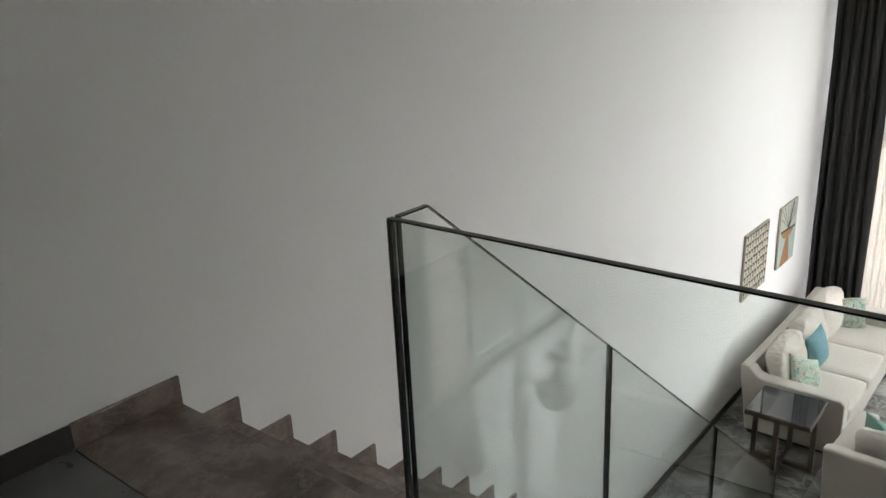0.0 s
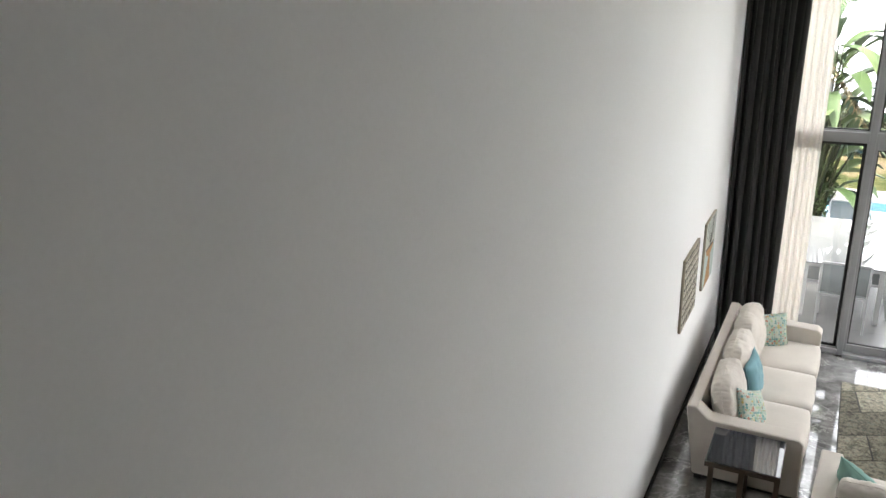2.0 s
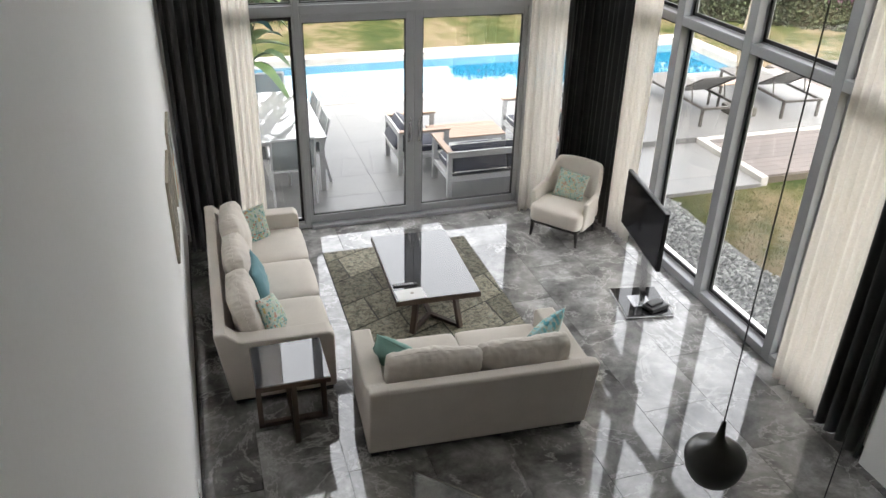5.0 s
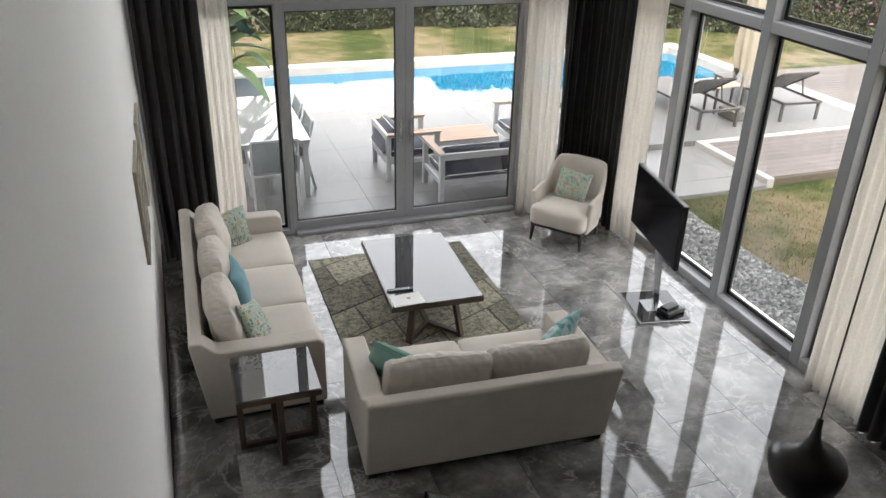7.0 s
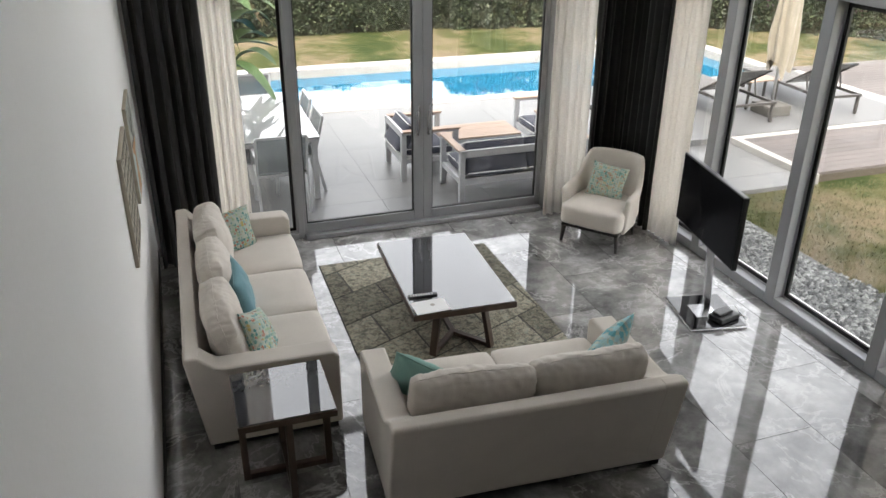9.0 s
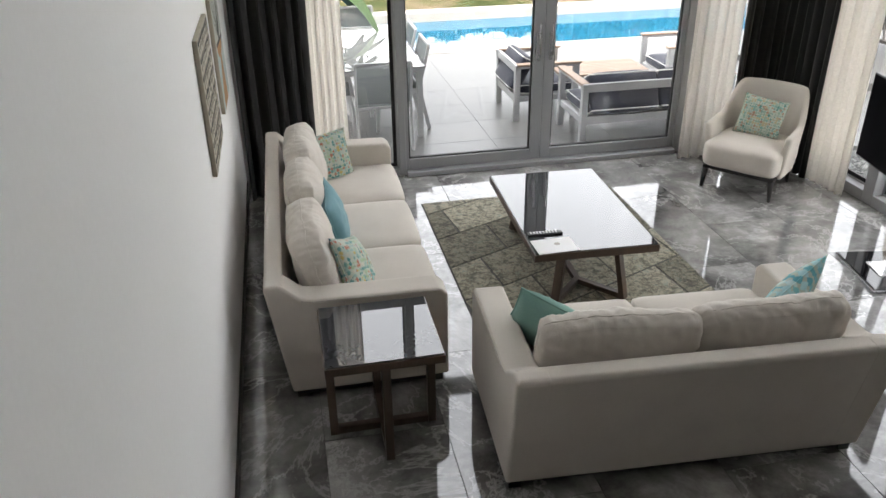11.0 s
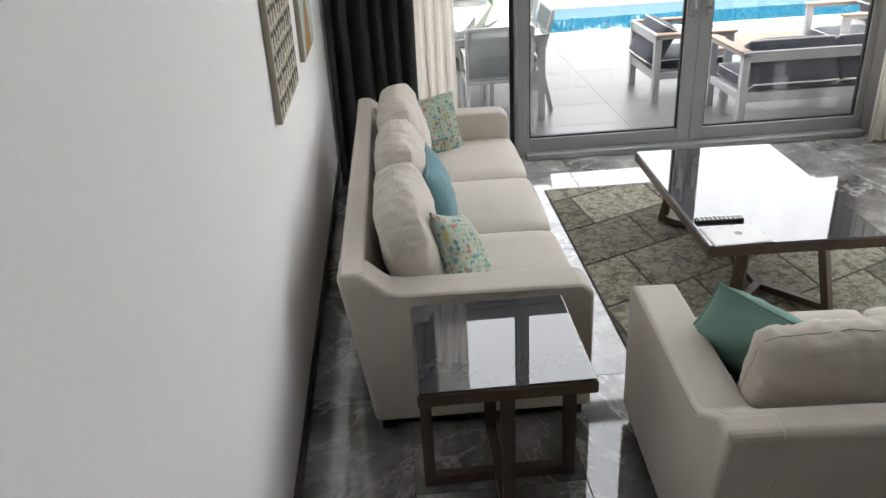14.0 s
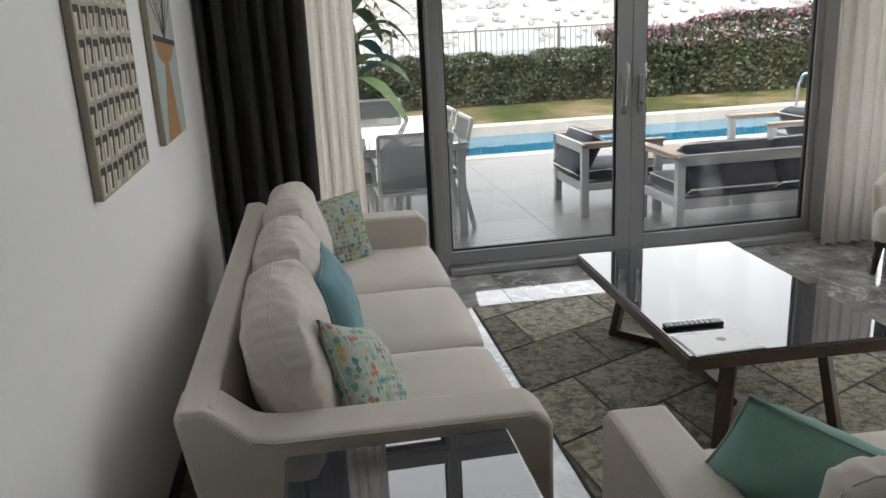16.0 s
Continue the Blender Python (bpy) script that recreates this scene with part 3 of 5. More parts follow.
# ---- curtains ----
def curtain(name, path, z0, z1, fold, depth, mat, label, seed):
    """A pleated hanging along a path on plan; folds wander and flare a little towards the hem."""
    pts = [Vector((*p, 0)) for p in path]
    total = sum((b - a).length for a, b in zip(pts, pts[1:]))
    cols, rows = max(24, int(total / fold * 10)), 14
    bm = bmesh.new()
    grid = []
    for i in range(cols + 1):
        s, k = total * i / cols, 0
        while k < len(pts) - 2 and s > (pts[k + 1] - pts[k]).length:
            s -= (pts[k + 1] - pts[k]).length
            k += 1
        d = (pts[k + 1] - pts[k]).normalized()
        side = Vector((d.y, -d.x, 0))
        base = pts[k] + d * s
        t = total * i / cols / fold
        line = []
        for j in range(rows + 1):
            f = j / rows
            ph = t + 0.35 * noise.noise(Vector((t * 0.5, seed, f * 0.8))) + 0.12 * noise.noise(Vector((t * 1.3, seed + 4, f * 3)))
            amp = depth * (0.75 + 0.35 * noise.noise(Vector((t * 0.7, seed + 9, f)))) * (0.8 + 0.4 * (1 - f))
            w = math.sin(2 * math.pi * ph)
            off = amp * math.copysign(abs(w) ** 0.8, w)
            line.append(bm.verts.new(base + side * off + d * (0.25 * amp * math.cos(4 * math.pi * ph)) + Vector((0, 0, z0 + (z1 - z0) * f))))
        grid.append(line)
    for A, B in zip(grid, grid[1:]):
        for j in range(rows):
            bm.faces.new((A[j], B[j], B[j + 1], A[j + 1]))
    e = thing(name, label, "curtain")
    ob = part("cloth", bm, mat, e, smooth=True)
    sol = ob.modifiers.new("thickness", "SOLIDIFY")
    sol.thickness = 0.003
    part("heading_rail", bar((*path[0], z1 + 0.012), (*path[-1], z1 + 0.012), 0.03, 0.02) if len(path) == 2 else rod([(*p, z1 + 0.012) for p in path], 0.012), WHITEPL, e)
    return e


curtain("curtain", [(-2.125, 11.74), (-1.54, 11.80)], 0.006, 5.5, 0.105, 0.055, DRAPE, "floor-length charcoal curtain drawn aside in folds", 1)
curtain("sheer_curtain", [(-1.85, 11.915), (-1.28, 11.915)], 0.006, 5.5, 0.07, 0.024, SHEER, "cream sheer curtain bunched in narrow folds", 2)
curtain("sheer_curtain", [(1.66, 11.80), (2.10, 11.80)], 0.006, 5.5, 0.085, 0.024, SHEER, "cream sheer curtain bunched in narrow folds", 3)
curtain("curtain", [(2.09, 11.74), (2.49, 11.72), (2.51, 11.12)], 0.006, 5.5, 0.105, 0.05, DRAPE, "floor-length charcoal curtain round the room corner", 4)
curtain("sheer_curtain", [(2.52, 11.14), (2.56, 10.70)], 0.006, 5.5, 0.07, 0.024, SHEER, "cream sheer curtain bunched in narrow folds", 5)
curtain("sheer_curtain", [(2.58, 8.20), (2.58, 7.64)], 0.006, 5.5, 0.085, 0.024, SHEER, "cream sheer curtain bunched in narrow folds", 6)
curtain("curtain", [(2.56, 7.62), (2.56, 7.18)], 0.006, 5.5, 0.105, 0.05, DRAPE, "floor-length charcoal curtain drawn aside in folds", 7)


# ---- living room furniture ----
def sofa(label, at, turn, width, seats, seed, square):
    """Faces +y of its own; its back foot stands on y = 0."""
    e = thing("sofa", label, "sofa", at, turn)
    D, ARM, H, AH, LEAN = (0.83, 0.155, 0.69, 0.60, 0.088) if seats > 2 else (0.86, 0.155, 0.695, 0.605, 0.127)
    w = width / 2
    part("base", box((-w + ARM, 0.06, 0.055), (w - ARM, D - 0.015, 0.30), 0.02), LINEN, e)
    part("backrest", prism([(0.0, 0.05), (0.002 - LEAN, H - 0.02), (0.017 - LEAN, H), (0.097 - LEAN, H), (0.01, H - 0.03), (0.12, 0.05)], -w + 0.02, w - 0.02, "x", 0.012), LINEN, e)
    for s in (-1, 1):
        a, b = sorted((s * w, s * (w - ARM)))
        part("armrest", prism([(0.0, 0.048), (-LEAN, H - 0.015), (0.015 - LEAN, H + 0.002), (0.082 - LEAN, H + 0.002), (0.09, AH + 0.005), (0.14, AH - 0.006), (D - 0.04, AH - 0.016), (D, AH - 0.055), (D, 0.048)], a, b, "x", 0.016), LINEN, e, smooth=False)
        part("piping", prism([(0.088, AH - 0.004), (0.14, AH - 0.014), (D - 0.06, AH - 0.024), (D - 0.06, AH - 0.027), (0.14, AH - 0.017), (0.088, AH - 0.008)], s * w - 0.001, s * w + 0.002, "x"), PIPING, e)
    for x in (-w + 0.05, w - 0.05):
        for y in (0.05, D - 0.06):
            part("foot", box((x - 0.03, y - 0.03, 0.0), (x + 0.03, y + 0.03, 0.05), 0.004), BLACKWOOD, e)
    part("plinth", box((-w + 0.02, 0.03, 0.018), (w - 0.02, D - 0.03, 0.05), 0.004), BLACKWOOD, e)
    inner = 2 * (w - ARM)
    cw = inner / seats
    for k in range(seats):
        x0 = -w + ARM + k * cw
        part("seat_cushion", soft_box((x0 + 0.004, 0.10, 0.295), (x0 + cw - 0.004, D + 0.005, 0.435), 0.016, 0.035, 10, 0.003, seed + k), LINEN, e, smooth=True)
        bc = part("back_cushion", back_cushion(cw * 0.985, 0.425, 0.175, seed + 3 + k, square), LINEN, e, smooth=True)
        ring = []
        for q in range(97):
            a = 2 * math.pi * q / 96
            top = max(abs(math.cos(a)), abs(math.sin(a)))
            ring.append(feather(math.cos(a) / top, 0.05, math.sin(a) / top, cw * 0.985, 0.425, 0.175, seed + 3 + k, square))
        part("seam", rod(ring, 0.0028, 5), LINEN, bc, smooth=True)
        bc.matrix_local = pose(x0 + cw / 2 + (0.004 * (-1) ** k), 0.185 if seats > 2 else 0.165, 0.61 if seats > 2 else 0.585, 14 + 2 * (k % 2), (-1) ** k * 1.5, (k - 1) * 1.5)
    return e


long_sofa = sofa("cream linen three-seat sofa with loose back cushions", (-1.865, 10.21, 0), -90.6, 2.35, 3, 11, 4.5)
short_sofa = sofa("cream linen two-seat sofa seen from its back", (-0.127, 8.116, 0), -3.4, 1.70, 2, 31, 14.0)

# rug
rug = thing("area_rug", "worn patchwork rug in olive and grey diamonds", "rug")
SEAM = weave("dark_seam", (0.06, 0.058, 0.05), (0.035, 0.034, 0.03), size=500)
part("ground_cloth", box((-0.783, 9.02, 0.0005), (0.826, 11.335, 0.008), 0.003), SEAM, rug)

# coffee table
table = thing("coffee_table", "dark walnut coffee table with glossy lacquered glass top", "coffee table", (0.003, 10.167, 0), -2.4)
part("tabletop", box((-0.39, -0.63, 0.368), (0.39, 0.63, 0.414), 0.003), WALNUT, table)
part("glass_top", box((-0.383, -0.623, 0.414), (0.383, 0.623, 0.421), 0.002), DARKGLASS, table, "dark glossy glass sheet")
for s in (-1, 1):
    for t in (-1, 1):
        part("leg", bar((t * 0.225, s * 0.555, 0.012), (t * 0.175, s * 0.50, 0.368), 0.055, 0.035, 0.003), WALNUT, table)
        part("stretcher", bar((t * 0.225, s * 0.555, 0.03), (0.0, s * 0.30, 0.03), 0.04, 0.035, 0.003), WALNUT, table)
part("stretcher", bar((0, -0.30, 0.03), (0, 0.30, 0.03), 0.04, 0.036, 0.003), WALNUT, table)

# side table
side = thing("side_table", "square walnut side table with dark glass top", "side table", (-1.446, 8.735, 0), 0)
part("tabletop", box((-0.27, -0.26, 0.525), (0.27, 0.26, 0.566), 0.003), WALNUT, side)
part("glass_top", box((-0.264, -0.254, 0.566), (0.264, 0.254, 0.573), 0.002), DARKGLASS, side, "dark glossy glass sheet")
for x, y in ((-0.245, 0), (0.245, 0), (0, -0.235), (0, 0.235)):
    part("leg", box((x - 0.02, y - 0.02, 0.0), (x + 0.02, y + 0.02, 0.525), 0.002), WALNUT, side)
part("stretcher", box((-0.225, -0.019, 0.002), (0.225, 0.019, 0.04), 0.002), WALNUT, side)
part("stretcher", box((-0.018, -0.215, 0.003), (0.018, 0.215, 0.041), 0.002), WALNUT, side)

# television on its floor stand
tv = thing("television", "black flat television on a steel floor stand", "television", (1.94, 9.56, 0), -10.7)
part("screen_body", box((-0.005, -0.50, 0.655), (0.035, 0.50, 1.225), 0.006), BLACKPL, tv)
part("screen", box((-0.0075, -0.49, 0.668), (-0.0045, 0.49, 1.215)), SCREEN, tv, "dark switched-off screen")
part("bracket", box((0.035, -0.12, 0.78), (0.07, 0.12, 1.05), 0.004), BLACKPL, tv)
part("post", bar((0.13, 0.0, 0.03), (0.055, 0.0, 0.95), 0.06, 0.03, 0.006), CHROME, tv)
part("base_plate", box((-0.115, -0.27, 0.0), (0.36, 0.265, 0.022), 0.008), CHROME, tv)
part("base_glass", box((-0.105, -0.26, 0.022), (0.35, 0.255, 0.03), 0.003), BLACKGLASS, tv, "black glass plate")


# ---- soft furnishings and small things ----
def houndstooth(name, tones, scale):
    """Printed cloth: star-edged small figures in many colours on a pale ground."""
    m, n, l, b = material(name)
    co, vo, sep, gr = n.new("ShaderNodeTexCoord"), n.new("ShaderNodeTexVoronoi"), n.new("ShaderNodeSeparateColor"), n.new("ShaderNodeTexNoise")
    vo.distance, vo.inputs["Scale"].default_value, vo.inputs["Randomness"].default_value = "MANHATTAN", scale, 0.3
    jag, shift, off = n.new("ShaderNodeTexNoise"), n.new("ShaderNodeVectorMath"), n.new("ShaderNodeVectorMath")
    jag.inputs["Scale"].default_value, jag.inputs["Detail"].default_value = 130.0, 1
    off.operation, shift.operation = "SUBTRACT", "MULTIPLY_ADD"
    off.inputs[1].default_value, shift.inputs[1].default_value = (0.5, 0.5, 0.5), (0.019, 0.019, 0.019)
    l.new(co.outputs["Object"], jag.inputs["Vector"])
    l.new(jag.outputs["Color"], off.inputs[0])
    l.new(off.outputs[0], shift.inputs[0])
    l.new(co.outputs["Object"], shift.inputs[2])
    l.new(shift.outputs[0], vo.inputs["Vector"])
    l.new(vo.outputs["Color"], sep.inputs[0])
    r = ramp(n, [(k / len(tones), c) for k, c in enumerate(tones)])
    r.color_ramp.interpolation = "CONSTANT"
    l.new(sep.outputs[0], r.inputs[0])
    edge = n.new("ShaderNodeMapRange")
    edge.inputs["From Min"].default_value, edge.inputs["From Max"].default_value = 0.74, 0.82
    l.new(vo.outputs["Distance"], edge.inputs[0])
    mx = n.new("ShaderNodeMix")
    mx.data_type = "RGBA"
    l.new(edge.outputs[0], mx.inputs["Factor"])
    l.new(r.outputs[0], mx.inputs["A"])
    mx.inputs["B"].default_value = (0.44, 0.49, 0.42, 1)
    l.new(mx.outputs["Result"], b.inputs["Base Color"])
    b.inputs["Roughness"].default_value = 0.9
    gr.inputs["Scale"].default_value = 260
    bp = n.new("ShaderNodeBump")
    bp.inputs["Strength"].default_value, bp.inputs["Distance"].default_value = 0.25, 0.002
    l.new(co.outputs["Object"], gr.inputs["Vector"])
    l.new(gr.outputs["Fac"], bp.inputs["Height"])
    l.new(bp.outputs[0], b.inputs["Normal"])
    return m


PRINT = houndstooth("printed_cloth", [(0.28, 0.41, 0.37), (0.08, 0.23, 0.23), (0.48, 0.38, 0.14), (0.43, 0.48, 0.42), (0.15, 0.30, 0.28), (0.42, 0.17, 0.12), (0.34, 0.44, 0.29), (0.50, 0.49, 0.40)], 44.0)
ROWS_PRINT = houndstooth("woven_row_cloth", [(0.20, 0.36, 0.31), (0.11, 0.25, 0.22), (0.34, 0.42, 0.35), (0.44, 0.38, 0.24), (0.28, 0.38, 0.30), (0.36, 0.22, 0.16)], 48.0)
PALM_PRINT = houndstooth("teal_printed_cloth", [(0.20, 0.48, 0.52), (0.12, 0.36, 0.42), (0.38, 0.60, 0.62), (0.50, 0.64, 0.62)], 22.0)


def cushion(label, at, rx, ry, rz, w, h, t, mat, seed):
    e = thing("cushion", label, "cushion", at, 0)
    e.matrix_world = pose(*at, rx, ry, rz)
    part("cover", pillow(w, h, t, 20, 2.6, 0.07, 0.009, seed), mat, e, smooth=True)
    pts = []
    for k in range(33):
        a = k / 32 * 4
        s, f = int(a) % 4, a - int(a)
        c = 2 * f - 1
        u, v = ((c, -1), (1, c), (-c, 1), (-1, -c))[s]
        pu, pv = (1 - 0.07 * v * v * (1 - u * u) - 0.07 * u * u * (1 - v * v),) * 2
        pts.append((u * w / 2 * pu, 0, v * h / 2 * pv))
    part("piping", rod(pts, 0.004, 6), mat, e, smooth=True)
    return e


# cushions of the long sofa (its seat faces +x)
cushion("mint cushion with multicoloured houndstooth print on sofa", (-1.55, 11.03, 0.56), -18, -3, 22, 0.45, 0.38, 0.15, PRINT, 1)
cushion("plain teal-blue velvet cushion on the sofa", (-1.545, 10.03, 0.548), 13, 3, -93, 0.42, 0.40, 0.15, TEAL, 2)
cushion("mint cushion with multicoloured houndstooth print leaning forward", (-1.485, 9.43, 0.53), -26, 24, 68, 0.46, 0.37, 0.14, PRINT, 3)
# cushions of the short sofa (its seat faces +y)
cushion("sea-green velvet cushion tucked beside the arm", (-0.65, 8.57, 0.575), 27, 21, -30, 0.42, 0.41, 0.15, MINT, 4)
cushion("teal printed cushion tucked beside the arm", (0.50, 8.50, 0.60), 22, -16, 24, 0.42, 0.42, 0.14, PALM_PRINT, 5)


def barrel_armchair(at, turn):
    """A tub chair that faces -y of its own: one rounded shell for back and arms, seat, dark legs."""
    e = thing("armchair", "cream upholstered tub armchair on tapered dark legs", "armchair", at, turn)
    bm = bmesh.new()
    m, W, D = 10, 0.35, 0.32
    run = [(W, -0.22 + 0.055 * k, 1.0, 0.0) for k in range(4)]
    run += [(math.copysign(abs(math.cos(a)) ** 0.8, math.cos(a)) * W, math.sin(a) ** 0.85 * D if math.sin(a) > 0 else 0.0, math.cos(a), math.sin(a)) for a in (math.pi * k / 32 for k in range(33))]
    run += [(-W, -0.055 * k, -1.0, 0.0) for k in range(1, 5)]
    n = len(run) - 1
    outer, inner = [], []
    for px, py, ca, sa in run:
        q0 = min(1.0, max(0.0, (sa - 0.12) / 0.62))
        up = q0 * q0 * (3 - 2 * q0)
        top = 0.545 + 0.255 * up + 0.12 * min(0.0, py)
        o, q = [], []
        for j in range(m + 1):
            f = j / m
            z = 0.17 + (top - 0.17) * f
            lean, ex = 0.06 * up * f * f, 0.92 + 0.08 * f
            th = 0.075 * (1 - 0.3 * f)
            x, y = px * ex, (py * ex if py > 0 else py)
            nx, ny = ca, max(0.0, sa)
            ln = math.hypot(nx, ny)
            o.append(bm.verts.new((x, y + lean, z)))
            q.append(bm.verts.new((x - nx / ln * th, y - ny / ln * th + lean, z)))
        outer.append(o)
        inner.append(q)
    for A, B in zip(outer, outer[1:]):
        for j in range(m):
            bm.faces.new((A[j], B[j], B[j + 1], A[j + 1]))
    for A, B in zip(inner, inner[1:]):
        for j in range(m):
            bm.faces.new((A[j], A[j + 1], B[j + 1], B[j]))
    for k in range(n):
        bm.faces.new((outer[k][m], outer[k + 1][m], inner[k + 1][m], inner[k][m]))
        bm.faces.new((outer[k][0], inner[k][0], inner[k + 1][0], outer[k + 1][0]))
    for k in (0, n):
        for j in range(m):
            q = (outer[k][j], outer[k][j + 1], inner[k][j + 1], inner[k][j])
            bm.faces.new(q if k == 0 else q[::-1])
    bmesh.ops.recalc_face_normals(bm, faces=bm.faces)
    rim = [ed for ed in bm.edges if ed.calc_face_angle(0) > 0.9]
    bmesh.ops.bevel(bm, geom=rim, offset=0.022, segments=3, profile=0.5, affect="EDGES")
    part("shell", bm, LINEN, e, smooth=True)
    part("seat", soft_box((-0.30, -0.33, 0.19), (0.30, 0.24, 0.405), 0.018, 0.05, 10, 0.003, 5), LINEN, e, smooth=True)
    part("seat_frame", box((-0.29, -0.30, 0.165), (0.29, 0.26, 0.195), 0.008), BLACKWOOD, e)
    for x, y in ((-0.265, -0.27), (0.265, -0.27), (-0.24, 0.22), (0.24, 0.22)):
        part("leg", rod([(x, y, 0.19), (x * 1.06, y * 1.06, 0.0)], [0.028, 0.015], 10), BLACKWOOD, e, smooth=True)
    return e


barrel_armchair((1.978, 11.149, 0), -51)
cushion("mint cushion with rows of small woven print on armchair", (2.035, 11.195, 0.555), -20, 5, -49, 0.36, 0.33, 0.12, ROWS_PRINT, 6)

# patchwork pieces of the rug
PATCH = marble("patchwork_wool", [(0.115, 0.112, 0.092), (0.215, 0.205, 0.160), (0.31, 0.28, 0.215), (0.215, 0.228, 0.185)], (0.075, 0.066, 0.052), 0.95, 1.3, scale=12.0, vary=5.0, thin=0.04, strength=0.75, spread=0.22, tone=0.35)
RX0, RX1, RY0, RY1 = -0.775, 0.818, 9.028, 11.327


def clip(poly, axis, value, keep_less):
    out = []
    for p, q in zip(poly, poly[1:] + poly[:1]):
        a, b = (p[axis] <= value) == keep_less, (q[axis] <= value) == keep_less
        if a:
            out.append(p)
        if a != b:
            f = (value - p[axis]) / (q[axis] - p[axis])
            out.append((p[0] + f * (q[0] - p[0]), p[1] + f * (q[1] - p[1])))
    return out


rng = random.Random(5)
ANG = radians(24)
for i in range(-9, 10):
    for j in range(-9, 10):
        u0, v0 = i * 0.56 + (0.24 if j % 2 else 0.0), j * 0.40
        quad = []
        for du, dv in ((0.008, 0.008), (0.552, 0.008), (0.552, 0.392), (0.008, 0.392)):
            u, v = u0 + du, v0 + dv
            u += 0.30 * v
            quad.append((0.02 + u * math.cos(ANG) - v * math.sin(ANG), 10.15 + u * math.sin(ANG) + v * math.cos(ANG)))
        for ax, val, less in ((0, RX1, True), (0, RX0, False), (1, RY1, True), (1, RY0, False)):
            quad = clip(quad, ax, val, less) if quad else quad
        if len(quad) < 3:
            continue
        area = abs(sum(p[0] * q[1] - q[0] * p[1] for p, q in zip(quad, quad[1:] + quad[:1]))) / 2
        if area > 0.002:
            cx, cy = sum(p[0] for p in quad) / len(quad), sum(p[1] for p in quad) / len(quad)
            ob = part("patch", prism([(p[0] - cx, p[1] - cy) for p in quad], 0.008, 0.0115 + 0.001 * rng.random(), "z"), PATCH, rug)
            ob.location = (cx, cy, 0)

# remote control and folded leaflet on the coffee table
remote = thing("remote_control", "slim black remote control lying on the coffee table", "remote control", (-0.27, 9.804, 0.4215), -3)
part("body", box((-0.11, -0.022, 0.0), (0.11, 0.022, 0.014), 0.005), BLACKPL, remote)
for k in range(9):
    for r in (-1, 0, 1):
        part("button", box((-0.09 + k * 0.02 - 0.005, r * 0.012 - 0.004, 0.0135), (-0.09 + k * 0.02 + 0.005, r * 0.012 + 0.004, 0.0162), 0.001, 1), WHITEPL, remote)
PAPER = surface("coated_paper", (0.74, 0.73, 0.71), (0.68, 0.67, 0.65), rough=0.35, scale=3, fine=90, bump=0.03)
leaflet = thing("leaflet", "pale folded leaflet lying on the coffee table", "leaflet", (-0.262, 9.645, 0.4213), 1)
part("sheet", box((-0.128, -0.095, 0.0), (0.128, 0.09, 0.002), 0.0008, 1), PAPER, leaflet)
part("sheet", box((-0.124, -0.091, 0.0021), (0.122, 0.086, 0.0042), 0.0008, 1), PAPER, leaflet)
cup = part("emblem", lathe([(0.0, 0.0043), (0.018, 0.0043), (0.018, 0.0047), (0.0, 0.0047)], 20), PIPING, leaflet)
cup.location = (0.02, 0.01, 0)

# set-top box with its lead on the television's base
box_thing = thing("set_top_box", "small black set-top box with a white lead", "set-top box", (2.13, 9.385, 0.0305), 14)
part("case", box((-0.11, -0.07, 0.004), (0.11, 0.07, 0.045), 0.008), BLACKPL, box_thing)
part("case", box((-0.09, -0.03, 0.045), (0.07, 0.055, 0.07), 0.01), BLACKPL, box_thing)
part("lead", rod([(0.10, -0.03, 0.02), (0.15, -0.06, 0.006), (0.17, -0.10, 0.004), (0.12, -0.12, 0.004), (0.15, -0.02, 0.03), (0.17, 0.03, 0.05)], 0.004, 6), WHITEPL, box_thing, smooth=True)
tvroot = bpy.data.objects["television"]
part("foot_plate", box((0.01, -0.10, 0.0302), (0.20, 0.10, 0.036), 0.003), CHROME, tvroot)

# wall socket low on the long wall
sock = thing("wall_socket", "white double wall socket low on the wall", "socket", (WALL_X, 7.875, 0.307), 0)
part("plate", box((0.0, -0.06, -0.04), (0.009, 0.06, 0.04), 0.003), WHITEPL, sock)
for y in (-0.028, 0.028):
    o = part("outlet", lathe([(0.0, 0.0), (0.021, 0.0), (0.021, 0.003), (0.018, 0.003), (0.016, -0.004), (0.0, -0.004)], 20), WHITEPL, sock)
    o.matrix_local = pose(0.0092, y, 0, 0, 90, 0)

